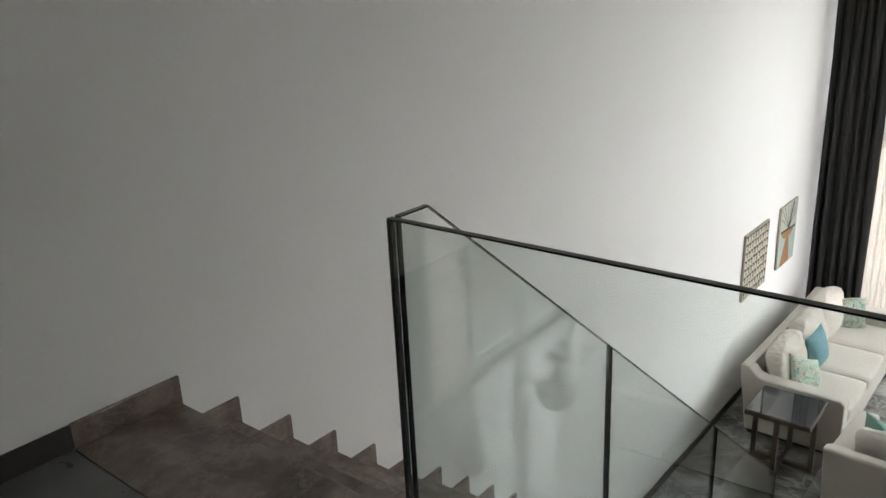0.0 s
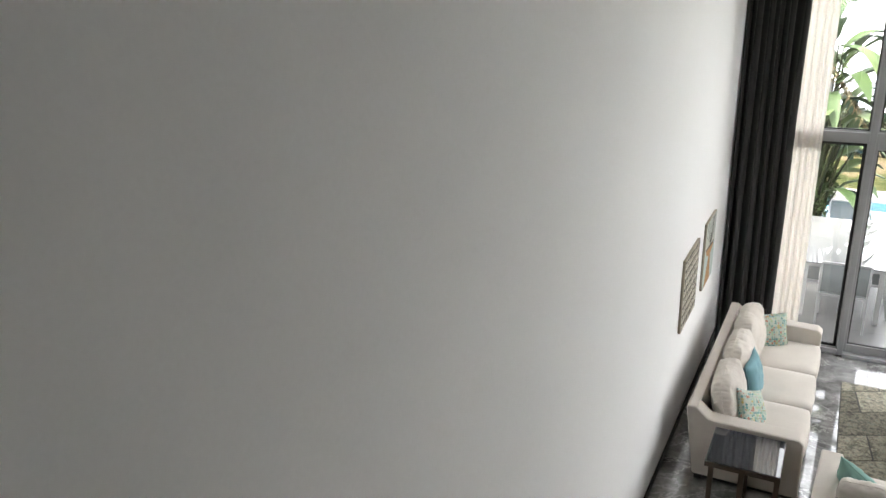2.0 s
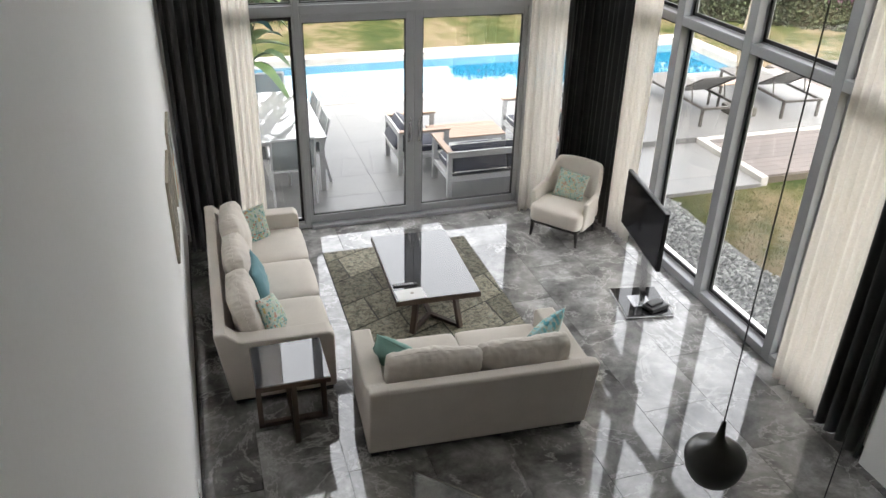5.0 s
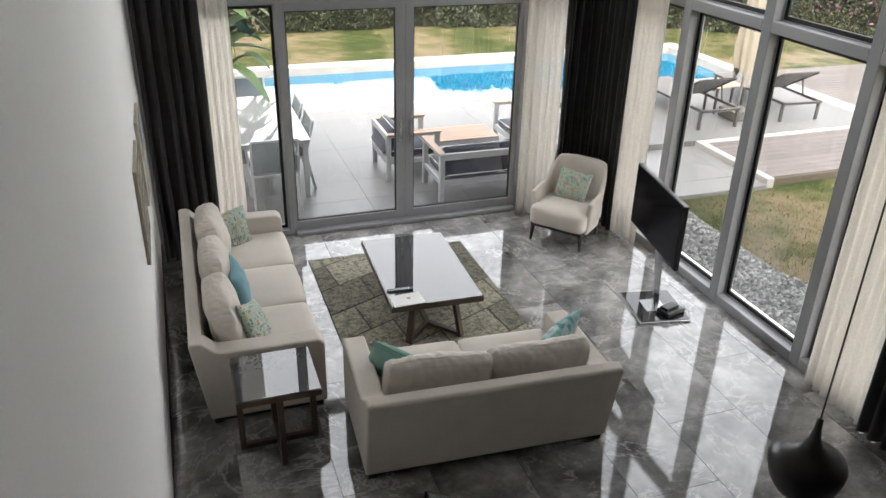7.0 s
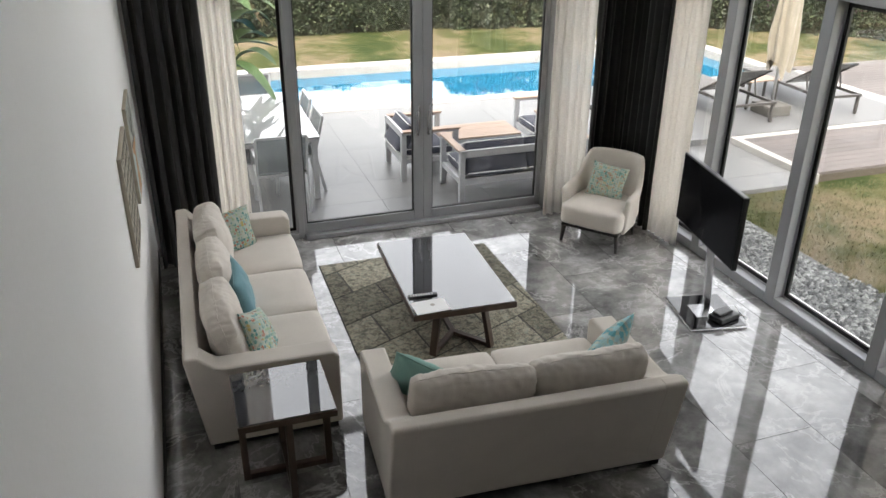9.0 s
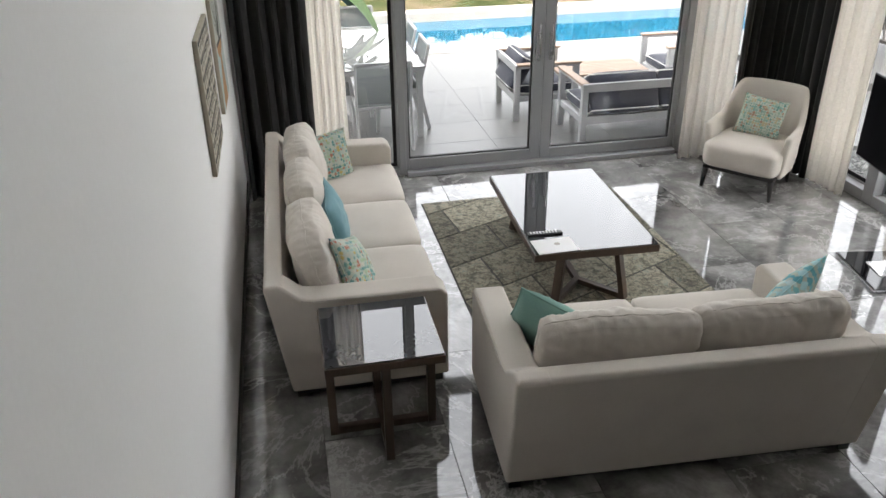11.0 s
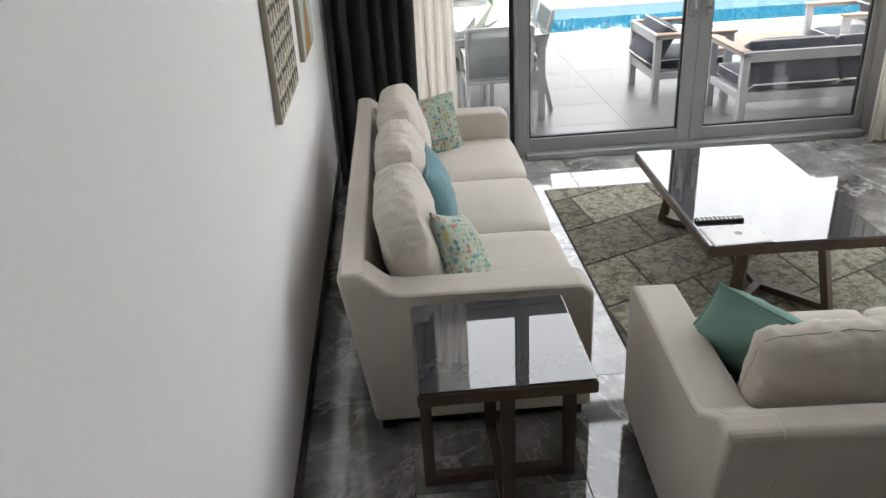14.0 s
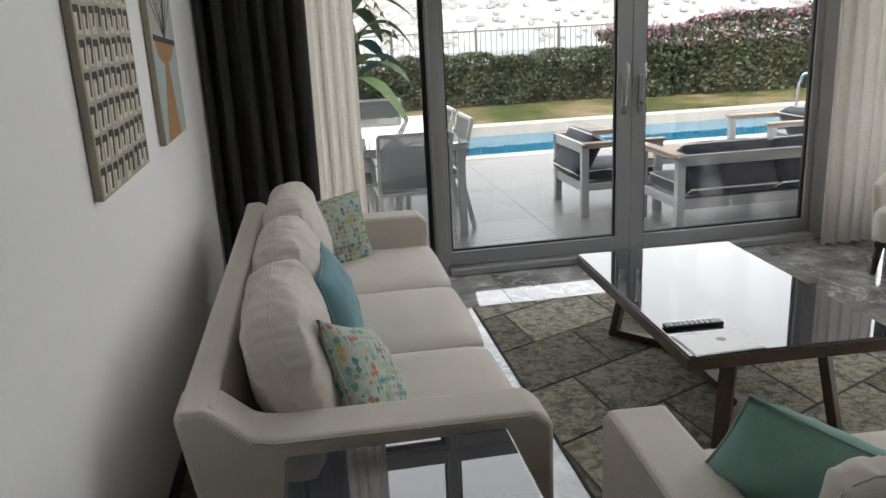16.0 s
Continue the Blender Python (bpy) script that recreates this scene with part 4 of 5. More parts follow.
# pendant lamps over the stair well
def pendant(x, y, z):
    e = thing("pendant_lamp", "black teardrop metal pendant lamp on a long cord", "pendant lamp", (x, y, z), 0, "pendant lamps by the stair")
    s = [(0.001, 0.300), (0.010, 0.298), (0.012, 0.262), (0.018, 0.225), (0.030, 0.195), (0.052, 0.172), (0.090, 0.156), (0.116, 0.142), (0.124, 0.122), (0.122, 0.095), (0.110, 0.05), (0.090, 0.015), (0.074, 0.0), (0.070, 0.003), (0.086, 0.02), (0.105, 0.052), (0.116, 0.095), (0.117, 0.12), (0.09, 0.146), (0.02, 0.19), (0.001, 0.2)]
    part("shade", lathe(s, 40), PENDANT, e, smooth=True)
    part("bulb", lathe([(0.001, 0.03), (0.02, 0.035), (0.03, 0.06), (0.02, 0.10), (0.013, 0.17)], 16), WHITEPL, e, smooth=True)
    part("cord", rod([(0, 0, 0.298), (0, 0, TOP - z - 0.02)], 0.003, 6), BLACKPL, e)
    part("ceiling_rose", lathe([(0.001, TOP - z - 0.03), (0.045, TOP - z - 0.025), (0.05, TOP - z - 0.001), (0.001, TOP - z - 0.001)], 20), PENDANT, e)
    return e


pendant(0.0, 5.855, 1.768)
pendant(0.673, 5.855, 1.055)

# canvases
CANVAS_A = surface("taupe_canvas", (0.45, 0.405, 0.32), (0.33, 0.295, 0.23), rough=0.8, scale=9, fine=160, bump=0.2)
CREAM = surface("cream_paint", (0.66, 0.62, 0.51), (0.50, 0.46, 0.37), rough=0.8, scale=12, fine=120, bump=0.2)
INK = surface("black_paint", (0.03, 0.026, 0.022), (0.012, 0.010, 0.009), rough=0.7, scale=20, fine=150, bump=0.2)
RUST = surface("orange_paint", (0.42, 0.22, 0.085), (0.26, 0.13, 0.05), rough=0.8, scale=14, fine=120, bump=0.15, stretch=(1, 1, 0.2))
AQUA = surface("pale_aqua_paint", (0.40, 0.47, 0.44), (0.32, 0.40, 0.385), rough=0.8, scale=8, fine=120, bump=0.15)
SAGE = surface("pale_sage_paint", (0.47, 0.48, 0.42), (0.36, 0.375, 0.33), rough=0.8, scale=8, fine=120, bump=0.15)

pic = thing("canvas_picture", "taupe canvas with rows of black painted sevens", "picture", (WALL_X, 9.44, 1.125), 0)
part("canvas", box((0.002, 0.0, 0.0), (0.026, 0.665, 0.672), 0.003), CANVAS_A, pic)
rng = random.Random(8)
for r in range(8):
    z0 = 0.008 + r * 0.083
    for c in range(9):
        y0 = 0.012 + c * 0.072 + rng.uniform(-0.006, 0.006)
        j = rng.uniform(-0.004, 0.004)
        w, hgt = 0.057, 0.072
        if rng.random() < 0.85:
            part("patch", box((0.026, y0 + 0.004, z0 + j), (0.0268, y0 + w, z0 + hgt * rng.uniform(0.55, 1.0))), CREAM, pic)
        bm = box((0.0269, y0, z0 + hgt - 0.019 + j), (0.0276, y0 + w * 0.86, z0 + hgt + j))
        bar((0.0272, y0 + w * 0.80, z0 + hgt - 0.006 + j), (0.0272, y0 + w * rng.uniform(0.5, 0.7), z0 + rng.uniform(0.004, 0.02)), 0.0012, rng.uniform(0.011, 0.018), bm=bm)
        part("figure", bm, INK, pic)

pic2 = thing("canvas_picture", "sage and aqua canvas with orange cone and black rays", "picture", (WALL_X, 10.47, 1.127), 0)
part("canvas", box((0.002, 0.0, 0.0), (0.026, 0.56, 0.68), 0.003), CANVAS_A, pic2)
part("lower_field", box((0.0261, 0.004, 0.004), (0.0266, 0.556, 0.37)), AQUA, pic2)
part("upper_field", box((0.0261, 0.004, 0.372), (0.0266, 0.556, 0.676)), SAGE, pic2)
part("cone", prism([(0.07, 0.004), (0.30, 0.004), (0.285, 0.36), (0.26, 0.36)], 0.0267, 0.0272, "x"), RUST, pic2)
part("cone_shade", prism([(0.30, 0.004), (0.40, 0.004), (0.30, 0.36), (0.286, 0.36)], 0.0267, 0.0271, "x"), RUST, pic2)
part("bowl", prism([(0.06, 0.39)] + [(0.27 + 0.21 * math.cos(a), 0.39 - 0.09 * math.sin(a)) for a in (math.pi * k / 14 for k in range(14, -1, -1))], 0.0273, 0.0277, "x"), RUST, pic2)
part("band", bar((0.0279, 0.03, 0.405), (0.0279, 0.53, 0.375), 0.001, 0.022), INK, pic2)
for y, z, w in ((0.02, 0.66, 0.006), (0.10, 0.67, 0.008), (0.19, 0.675, 0.006), (0.33, 0.675, 0.006), (0.42, 0.675, 0.03), (0.55, 0.66, 0.006), (0.02, 0.56, 0.006), (0.54, 0.56, 0.005)):
    part("ray", bar((0.0276, 0.29, 0.40), (0.0276, y, z), 0.0008, w), INK, pic2)

# ---- floor tiles ----
TX, TY = 0.60, 1.20
tiles = bpy.data.objects["floor"]
cache = {}


def floor_tile(x0, x1, y0, y1):
    key = (round(x1 - x0, 3), round(y1 - y0, 3))
    if key not in cache:
        me = bpy.data.meshes.new("tile")
        b = box((-key[0] / 2, -key[1] / 2, -0.012), (key[0] / 2, key[1] / 2, 0.0), 0.0012, 1)
        b.to_mesh(me)
        b.free()
        me.materials.append(MARBLE)
        cache[key] = me
    ob = new("tile", cache[key])
    ob.parent = tiles
    ob.location = ((x0 + x1) / 2, (y0 + y1) / 2, 0.0)


GAP = 0.002
for i in range(9):
    x = -2.345 + i * TX
    first = 11.68 if i % 2 == 0 else 11.08
    edges = [11.985] + list(np.arange(first, 3.0, -TY))
    for y1, y0 in zip(edges, edges[1:]):
        floor_tile(max(x, WALL_X) + GAP / 2, min(x + TX, GLAZ_X) - GAP / 2, y0 + GAP / 2, y1 - GAP / 2)

# ---- ground outside ----
def grass_material():
    m, n, l, b = material("dry_lawn")
    co, big, mid, fine = (n.new(k) for k in ("ShaderNodeTexCoord", "ShaderNodeTexNoise", "ShaderNodeTexNoise", "ShaderNodeTexNoise"))
    for t, sc in ((big, 0.7), (mid, 4.0), (fine, 60.0)):
        t.inputs["Scale"].default_value, t.inputs["Detail"].default_value = sc, 6
        l.new(co.outputs["Object"], t.inputs["Vector"])
    a, c = n.new("ShaderNodeMath"), n.new("ShaderNodeMath")
    a.operation = c.operation = "MULTIPLY_ADD"
    a.inputs[1].default_value, c.inputs[1].default_value = 0.5, 0.25
    half = n.new("ShaderNodeMath")
    half.operation, half.inputs[1].default_value = "MULTIPLY", 0.25
    l.new(fine.outputs["Fac"], half.inputs[0])
    l.new(mid.outputs["Fac"], c.inputs[0])
    l.new(half.outputs[0], c.inputs[2])
    l.new(big.outputs["Fac"], a.inputs[0])
    l.new(c.outputs[0], a.inputs[2])
    r = ramp(n, [(0.42, (0.018, 0.026, 0.007)), (0.47, (0.034, 0.040, 0.012)), (0.515, (0.062, 0.055, 0.026)), (0.56, (0.098, 0.078, 0.049))])
    l.new(a.outputs[0], r.inputs[0])
    l.new(r.outputs[0], b.inputs["Base Color"])
    b.inputs["Roughness"].default_value = 1.0
    b.inputs["Specular IOR Level"].default_value = 0.1
    bp = n.new("ShaderNodeBump")
    bp.inputs["Strength"].default_value, bp.inputs["Distance"].default_value = 0.9, 0.03
    l.new(fine.outputs["Fac"], bp.inputs["Height"])
    l.new(bp.outputs[0], b.inputs["Normal"])
    return m


def leaf_material(name, tones, shine=0.35):
    m, n, l, b = material(name)
    g = n.new("ShaderNodeNewGeometry")
    r = ramp(n, [(k / (len(tones) - 1), c) for k, c in enumerate(tones)])
    l.new(g.outputs["Random Per Island"], r.inputs[0])
    l.new(r.outputs[0], b.inputs["Base Color"])
    b.inputs["Roughness"].default_value = shine
    b.inputs["Subsurface Weight"].default_value = 0.0
    return m


LAWN = grass_material()
TERRACE = surface("terrace_tile", (0.105, 0.105, 0.103), (0.078, 0.078, 0.077), rough=0.42, scale=1.2, fine=60, bump=0.05, vary=0.2)
PLATFORM = surface("platform_stone", (0.078, 0.078, 0.077), (0.058, 0.058, 0.057), rough=0.5, scale=1.4, fine=60, bump=0.08)
UMBASE = surface("damp_concrete", (0.060, 0.056, 0.048), (0.036, 0.034, 0.030), rough=0.85, scale=5, fine=60, bump=0.3)
TERRACE_JOINT = surface("pale_joint", (0.085, 0.085, 0.083), (0.07, 0.07, 0.068), rough=0.9, scale=5, fine=120)
STONE = surface("coping_stone", (0.23, 0.222, 0.207), (0.17, 0.164, 0.152), rough=0.7, scale=3, fine=50, bump=0.15)
DECK = surface("weathered_decking", (0.068, 0.058, 0.054), (0.042, 0.036, 0.034), rough=0.75, scale=4, fine=90, bump=0.25, stretch=(0.15, 1, 1), vary=0.3)
PEBBLE = surface("grey_pebble", (0.09, 0.095, 0.095), (0.04, 0.043, 0.043), rough=0.8, scale=7, fine=90, bump=0.2)
SILVER = surface("silver_aluminium", (0.42, 0.425, 0.43), (0.35, 0.355, 0.36), rough=0.42, metal=0.3, scale=6, fine=200, bump=0.03)
BRONZE = surface("bronze_frame", (0.04, 0.036, 0.033), (0.028, 0.025, 0.023), rough=0.45, metal=0.2, scale=6, fine=200, bump=0.03)
MESH = sheer("grey_mesh_fabric", (0.20, 0.215, 0.215), 0.3)
TAUPEMESH = weave("taupe_mesh_fabric", (0.03, 0.026, 0.023), (0.02, 0.0175, 0.0155), size=700)
NAVY = weave("navy_cloth", (0.020, 0.024, 0.040), (0.012, 0.014, 0.026), size=800)
WHITEPIPE = weave("white_cord", (0.6, 0.6, 0.58), (0.5, 0.5, 0.48), size=800)
TEAK = surface("pale_teak", (0.30, 0.215, 0.16), (0.21, 0.145, 0.105), rough=0.6, scale=8, fine=120, bump=0.15, stretch=(0.2, 1, 1), vary=0.3)
TOPGLASS = surface("pale_table_glass", (0.17, 0.175, 0.175), (0.15, 0.155, 0.155), rough=0.02, scale=3, fine=60, bump=0, ior=2.0)
BEIGE = weave("beige_canvas", (0.17, 0.148, 0.112), (0.12, 0.103, 0.078), size=500)
GREEN = leaf_material("hedge_leaf", [(0.005, 0.009, 0.003), (0.010, 0.016, 0.005), (0.018, 0.026, 0.008), (0.034, 0.040, 0.014)], 0.85)
BROADLEAF = leaf_material("broad_leaf", [(0.02, 0.045, 0.012), (0.045, 0.08, 0.022), (0.085, 0.12, 0.045)], 0.62)
BLOOM = leaf_material("magenta_bract", [(0.065, 0.020, 0.045), (0.10, 0.036, 0.072), (0.135, 0.062, 0.10)], 0.8)
BARK = surface("palm_bark", (0.17, 0.12, 0.08), (0.08, 0.055, 0.038), rough=0.9, scale=6, fine=50, bump=0.6)
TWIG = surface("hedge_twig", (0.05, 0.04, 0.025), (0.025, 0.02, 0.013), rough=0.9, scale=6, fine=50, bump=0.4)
DRYLEAF = leaf_material("dry_frond", [(0.16, 0.11, 0.06), (0.24, 0.18, 0.10), (0.12, 0.13, 0.05)], 0.7)
IRON = surface("grey_railing", (0.07, 0.07, 0.07), (0.045, 0.045, 0.045), rough=0.5, fine=120)


def water_material(name, colour, scale, strength, rough):
    m, n, l, b = material(name)
    b.inputs["Base Color"].default_value = (*colour, 1)
    b.inputs["Roughness"].default_value = rough
    b.inputs["IOR"].default_value = 1.42
    co, ns, bp = n.new("ShaderNodeTexCoord"), n.new("ShaderNodeTexNoise"), n.new("ShaderNodeBump")
    ns.inputs["Scale"].default_value, ns.inputs["Detail"].default_value = scale, 4
    bp.inputs["Strength"].default_value, bp.inputs["Distance"].default_value = strength, 0.02
    l.new(co.outputs["Object"], ns.inputs["Vector"])
    l.new(ns.outputs["Fac"], bp.inputs["Height"])
    l.new(bp.outputs[0], b.inputs["Normal"])
    return m


POOLW = water_material("pool_water", (0.007, 0.072, 0.125), 3.0, 0.10, 0.02)
SEA = water_material("sea_water", (0.03, 0.05, 0.06), 0.4, 0.5, 0.15)

POOL = (-9.0, 8.7, 16.75, 19.35)
GZ = -0.12
gx = [-900.0, POOL[0], POOL[1], 900.0]
gy = [-900.0, POOL[2], POOL[3], 25.6]
bm = bmesh.new()
vs = {(i, j): bm.verts.new((x, y, GZ)) for i, x in enumerate(gx) for j, y in enumerate(gy)}
for i in range(3):
    for j in range(3):
        if (i, j) != (1, 1):
            bm.faces.new((vs[i, j], vs[i + 1, j], vs[i + 1, j + 1], vs[i, j + 1]))
tagged(part("ground", bm, LAWN), "dry patchy lawn round the pool", "lawn", "", "structure")
bm = bmesh.new()
q = [bm.verts.new(p) for p in ((-5000, 25.6, -60), (5000, 25.6, -60), (5000, 4900, -60), (-5000, 4900, -60))]
bm.faces.new(q)
tagged(part("sea", bm, SEA), "calm pale sea beyond the garden", "water", "", "structure")
tagged(solid("garden_edge", (-900, 25.5, -60.2), (900, 25.65, GZ - 0.002), STONE), "stone retaining edge of the garden", "wall")
tagged(part("pool_water", box((POOL[0], POOL[2], -1.5), (POOL[1], POOL[3], -0.21)), POOLW), "blue swimming pool water mirroring the sky", "water", "", "structure")
for nm, lo, hi in (("coping_near", (POOL[0], 16.47, -0.4), (POOL[1] + 0.3, POOL[2], -0.055)), ("coping_far", (POOL[0], POOL[3], -0.4), (POOL[1] + 0.3, 19.66, -0.05)), ("coping_end", (POOL[1], POOL[2], -0.4), (POOL[1] + 0.3, POOL[3], -0.052))):
    tagged(solid(nm, lo, hi, STONE, bevel=0.012), "pale stone coping along the pool", "coping")

# terrace with its tiles
terrace = tagged(solid("terrace", (-7.0, 12.28, -0.4), (5.25, 16.468, -0.078), TERRACE_JOINT), "grey tiled terrace between house and pool", "terrace")
tagged(solid("terrace_side", (3.0, 11.88, -0.4), (5.25, 12.278, -0.066), TERRACE, bevel=0.004), "grey stone end of the terrace", "terrace")
tmesh = {}
for i in range(20):
    for j in range(7):
        x0, y0 = -7.0 + i * 1.2015, 12.282 + j * 0.6015
        x1, y1 = min(x0 + 1.2, 5.248), min(y0 + 0.6, 16.466)
        if x1 - x0 < 0.05 or y1 - y0 < 0.05:
            continue
        key = (round(x1 - x0, 3), round(y1 - y0, 3))
        if key not in tmesh:
            me = bpy.data.meshes.new("tile")
            b = box((-key[0] / 2, -key[1] / 2, -0.012), (key[0] / 2, key[1] / 2, 0.0), 0.0015, 1)
            b.to_mesh(me)
            b.free()
            me.materials.append(TERRACE)
            tmesh[key] = me
        ob = new("tile", tmesh[key])
        ob.parent = terrace
        ob.location = ((x0 + x1) / 2, (y0 + y1) / 2, -0.066)

# sun platform and decking
tagged(solid("platform", (4.2, 13.46, -0.4), (8.7, 16.46, 0.02), PLATFORM, bevel=0.008), "raised grey stone platform under the sun loungers", "platform")
deck = tagged(solid("deck", (5.37, 11.96, -0.4), (13.0, 13.34, -0.03), TWIG), "weathered timber decking with pale stone border", "deck")
for k in range(10):
    y0 = 11.97 + k * 0.137
    part("plank", box((5.38, y0, -0.03), (13.0, y0 + 0.131, 0.005), 0.003, 1), DECK, deck)
deck2 = tagged(solid("deck_far", (9.02, 13.46, -0.4), (13.0, 16.78, -0.03), TWIG), "weathered timber decking beside the pool platform", "deck")
for k in range(24):
    y0 = 13.465 + k * 0.137
    part("plank", box((9.03, y0, -0.03), (13.0, y0 + 0.131, 0.005), 0.003, 1), DECK, deck2)
for nm, lo, hi in (("border_west", (5.252, 11.90, -0.4), (5.368, 13.458, 0.012)), ("border_north", (5.37, 13.342, -0.4), (13.0, 13.458, 0.012)), ("border_east", (8.702, 13.46, -0.4), (9.018, 16.468, 0.012))):
    tagged(solid(nm, lo, hi, STONE, bevel=0.006), "pale stone border strip beside the decking", "border")

# pebble strip along the garden window
rng = random.Random(3)
verts, faces = [], []
for k in range(7600):
    x, y = rng.uniform(2.93, 3.80), rng.uniform(6.3, 11.84)
    x += 0.25 * noise.noise(Vector((0, y * 1.1, 3))) * (x - 2.93) / 0.85
    r = rng.uniform(0.014, 0.034)
    a0, z = rng.uniform(0, 6.28), GZ + rng.uniform(0.0, 0.02)
    i0 = len(verts)
    for s in range(5):
        a = a0 + s * 1.2566
        verts.append((x + r * 1.3 * math.cos(a) * rng.uniform(0.8, 1.2), y + r * math.sin(a) * rng.uniform(0.8, 1.2), z + rng.uniform(-0.003, 0.003)))
    verts.append((x, y, z + r * 0.75))
    faces += [(i0 + s, i0 + (s + 1) % 5, i0 + 5) for s in range(5)]
me = bpy.data.meshes.new("pebbles")
me.from_pydata(verts, [], faces)
me.materials.append(leaf_material("pebble_mix", [(0.025, 0.027, 0.027), (0.06, 0.063, 0.063), (0.105, 0.11, 0.108), (0.19, 0.195, 0.19)], 0.75))
tagged(new("pebbles", me), "loose grey pebbles along the window", "pebbles", "", "stuff")
tagged(solid("pebble_bed", (2.90, 6.2, -0.3), (3.84, 11.87, GZ + 0.006), PEBBLE), "dark gravel bed along the window", "gravel")

# grass blades near the window
verts, faces = [], []
for k in range(16000):
    x, y = rng.uniform(3.66, 8.5), rng.uniform(7.0, 11.86)
    if x > 3.45 + 3.2 * rng.random() ** 0.7 + 1.2:
        continue
    h, w, a, lean = rng.uniform(0.015, 0.04), 0.006, rng.uniform(0, 6.28), rng.uniform(0, 0.05)
    i0 = len(verts)
    dx, dy = math.cos(a), math.sin(a)
    verts += [(x - w * dy, y + w * dx, GZ), (x + w * dy, y - w * dx, GZ), (x + lean * dx, y + lean * dy, GZ + h)]
    faces.append((i0, i0 + 1, i0 + 2))
me = bpy.data.meshes.new("grass")
me.from_pydata(verts, [], faces)
me.materials.append(leaf_material("grass_blade", [(0.034, 0.046, 0.012), (0.046, 0.052, 0.017), (0.066, 0.062, 0.026), (0.095, 0.08, 0.044)], 0.9))
tagged(new("grass", me), "short dry grass blades of the lawn", "grass", "", "stuff")


# ---- planting ----
def leaf_cloud(name, count, sampler, size, mat, rng, parent=None, aspect=0.55):
    verts, faces = [], []
    for k in range(count):
        p = sampler(rng)
        d = Vector((rng.gauss(0, 1), rng.gauss(0, 1), rng.gauss(0.3, 0.8))).normalized()
        s = d.cross(Vector((rng.gauss(0, 1), rng.gauss(0, 1), rng.gauss(0, 1)))).normalized()
        u = d.cross(s)
        r = size * rng.uniform(0.6, 1.3)
        i0 = len(verts)
        p = Vector(p)
        verts += [tuple(p - u * r), tuple(p + s * r * aspect + d * r * 0.15), tuple(p + u * r), tuple(p - s * r * aspect + d * r * 0.15)]
        faces += [(i0, i0 + 1, i0 + 2), (i0, i0 + 2, i0 + 3)]
    me = bpy.data.meshes.new(name)
    me.from_pydata(verts, [], faces)
    me.materials.append(mat)
    ob = new(name, me)
    if parent is not None:
        ob.parent = parent
    return ob


def hedge_run(path, h0, h1, depth, seed):
    """A sampler for points on the uneven outer skin of a hedge that follows a path on plan."""
    pts = [Vector((*p, 0)) for p in path]
    lens = [(b - a).length for a, b in zip(pts, pts[1:])]

    def at(r):
        t = r.random() * sum(lens)
        f_all = t / sum(lens)
        k = 0
        while k < len(lens) - 1 and t > lens[k]:
            t -= lens[k]
            k += 1
        d = (pts[k + 1] - pts[k]).normalized()
        side = Vector((-d.y, d.x, 0))
        base = pts[k] + d * t
        h = (h0 + (h1 - h0) * f_all) * (1 + 0.16 * noise.noise(Vector((base.x * 0.9, base.y * 0.9, seed))) + 0.10 * noise.noise(Vector((base.x * 3.1, base.y * 3.1, seed + 5))))
        face = r.random()
        if face < 0.62:
            z, off = r.random() ** 0.8 * h, -depth / 2 + abs(r.gauss(0, 0.09))
        elif face < 0.92:
            z, off = h - abs(r.gauss(0, 0.07)), r.uniform(-depth / 2, depth / 2)
        else:
            z, off = r.random() * h, depth / 2 - abs(r.gauss(0, 0.08))
        off += 0.13 * noise.noise(Vector((base.x * 1.7, z * 1.7, seed + 2)))
        return base + side * off + Vector((0, 0, GZ + z))
    return at


def hedge(label, path, h0, h1, depth, count, size, seed, bloom=0):
    e = thing("hedge", label, "hedge")
    r = random.Random(seed)
    s = hedge_run(path, h0, h1, depth, seed)
    leaf_cloud("foliage", count, s, size, GREEN, r, e)
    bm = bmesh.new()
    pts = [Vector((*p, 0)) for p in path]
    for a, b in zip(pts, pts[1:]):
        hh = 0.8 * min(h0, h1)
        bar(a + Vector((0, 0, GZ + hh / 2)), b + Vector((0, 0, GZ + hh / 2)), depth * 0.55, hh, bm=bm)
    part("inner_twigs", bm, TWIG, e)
    if bloom:
        def top(r2):
            p = s(r2)
            while p.z < GZ + 0.72 * h0 - 0.5 * min(1.0, max(0.0, (p.x - 9.5) / 3)) * h0 or noise.noise(Vector((p.x * 0.55, p.y * 0.55, seed + 3))) < -0.15 - 0.5 * (p.z - GZ - 0.7 * h0) - 0.25 * (p.x > 11):
                p = s(r2)
            return p + Vector((0, -0.04, 0.05))
        leaf_cloud("blossom", bloom, top, size * 0.8, BLOOM, r, e, 0.8)
    return e


hedge("low clipped green hedge behind the lawn", [(-13, 23.3), (4.7, 23.3)], 1.0, 1.0, 0.9, 46000, 0.04, 1, 90)
hedge("tall hedge with magenta bougainvillea bracts along its top", [(4.5, 23.2), (9.2, 22.6), (13.4, 19.6), (16.2, 14.0), (17.2, 8.0)], 1.3, 2.5, 1.1, 62000, 0.05, 4, 7500)

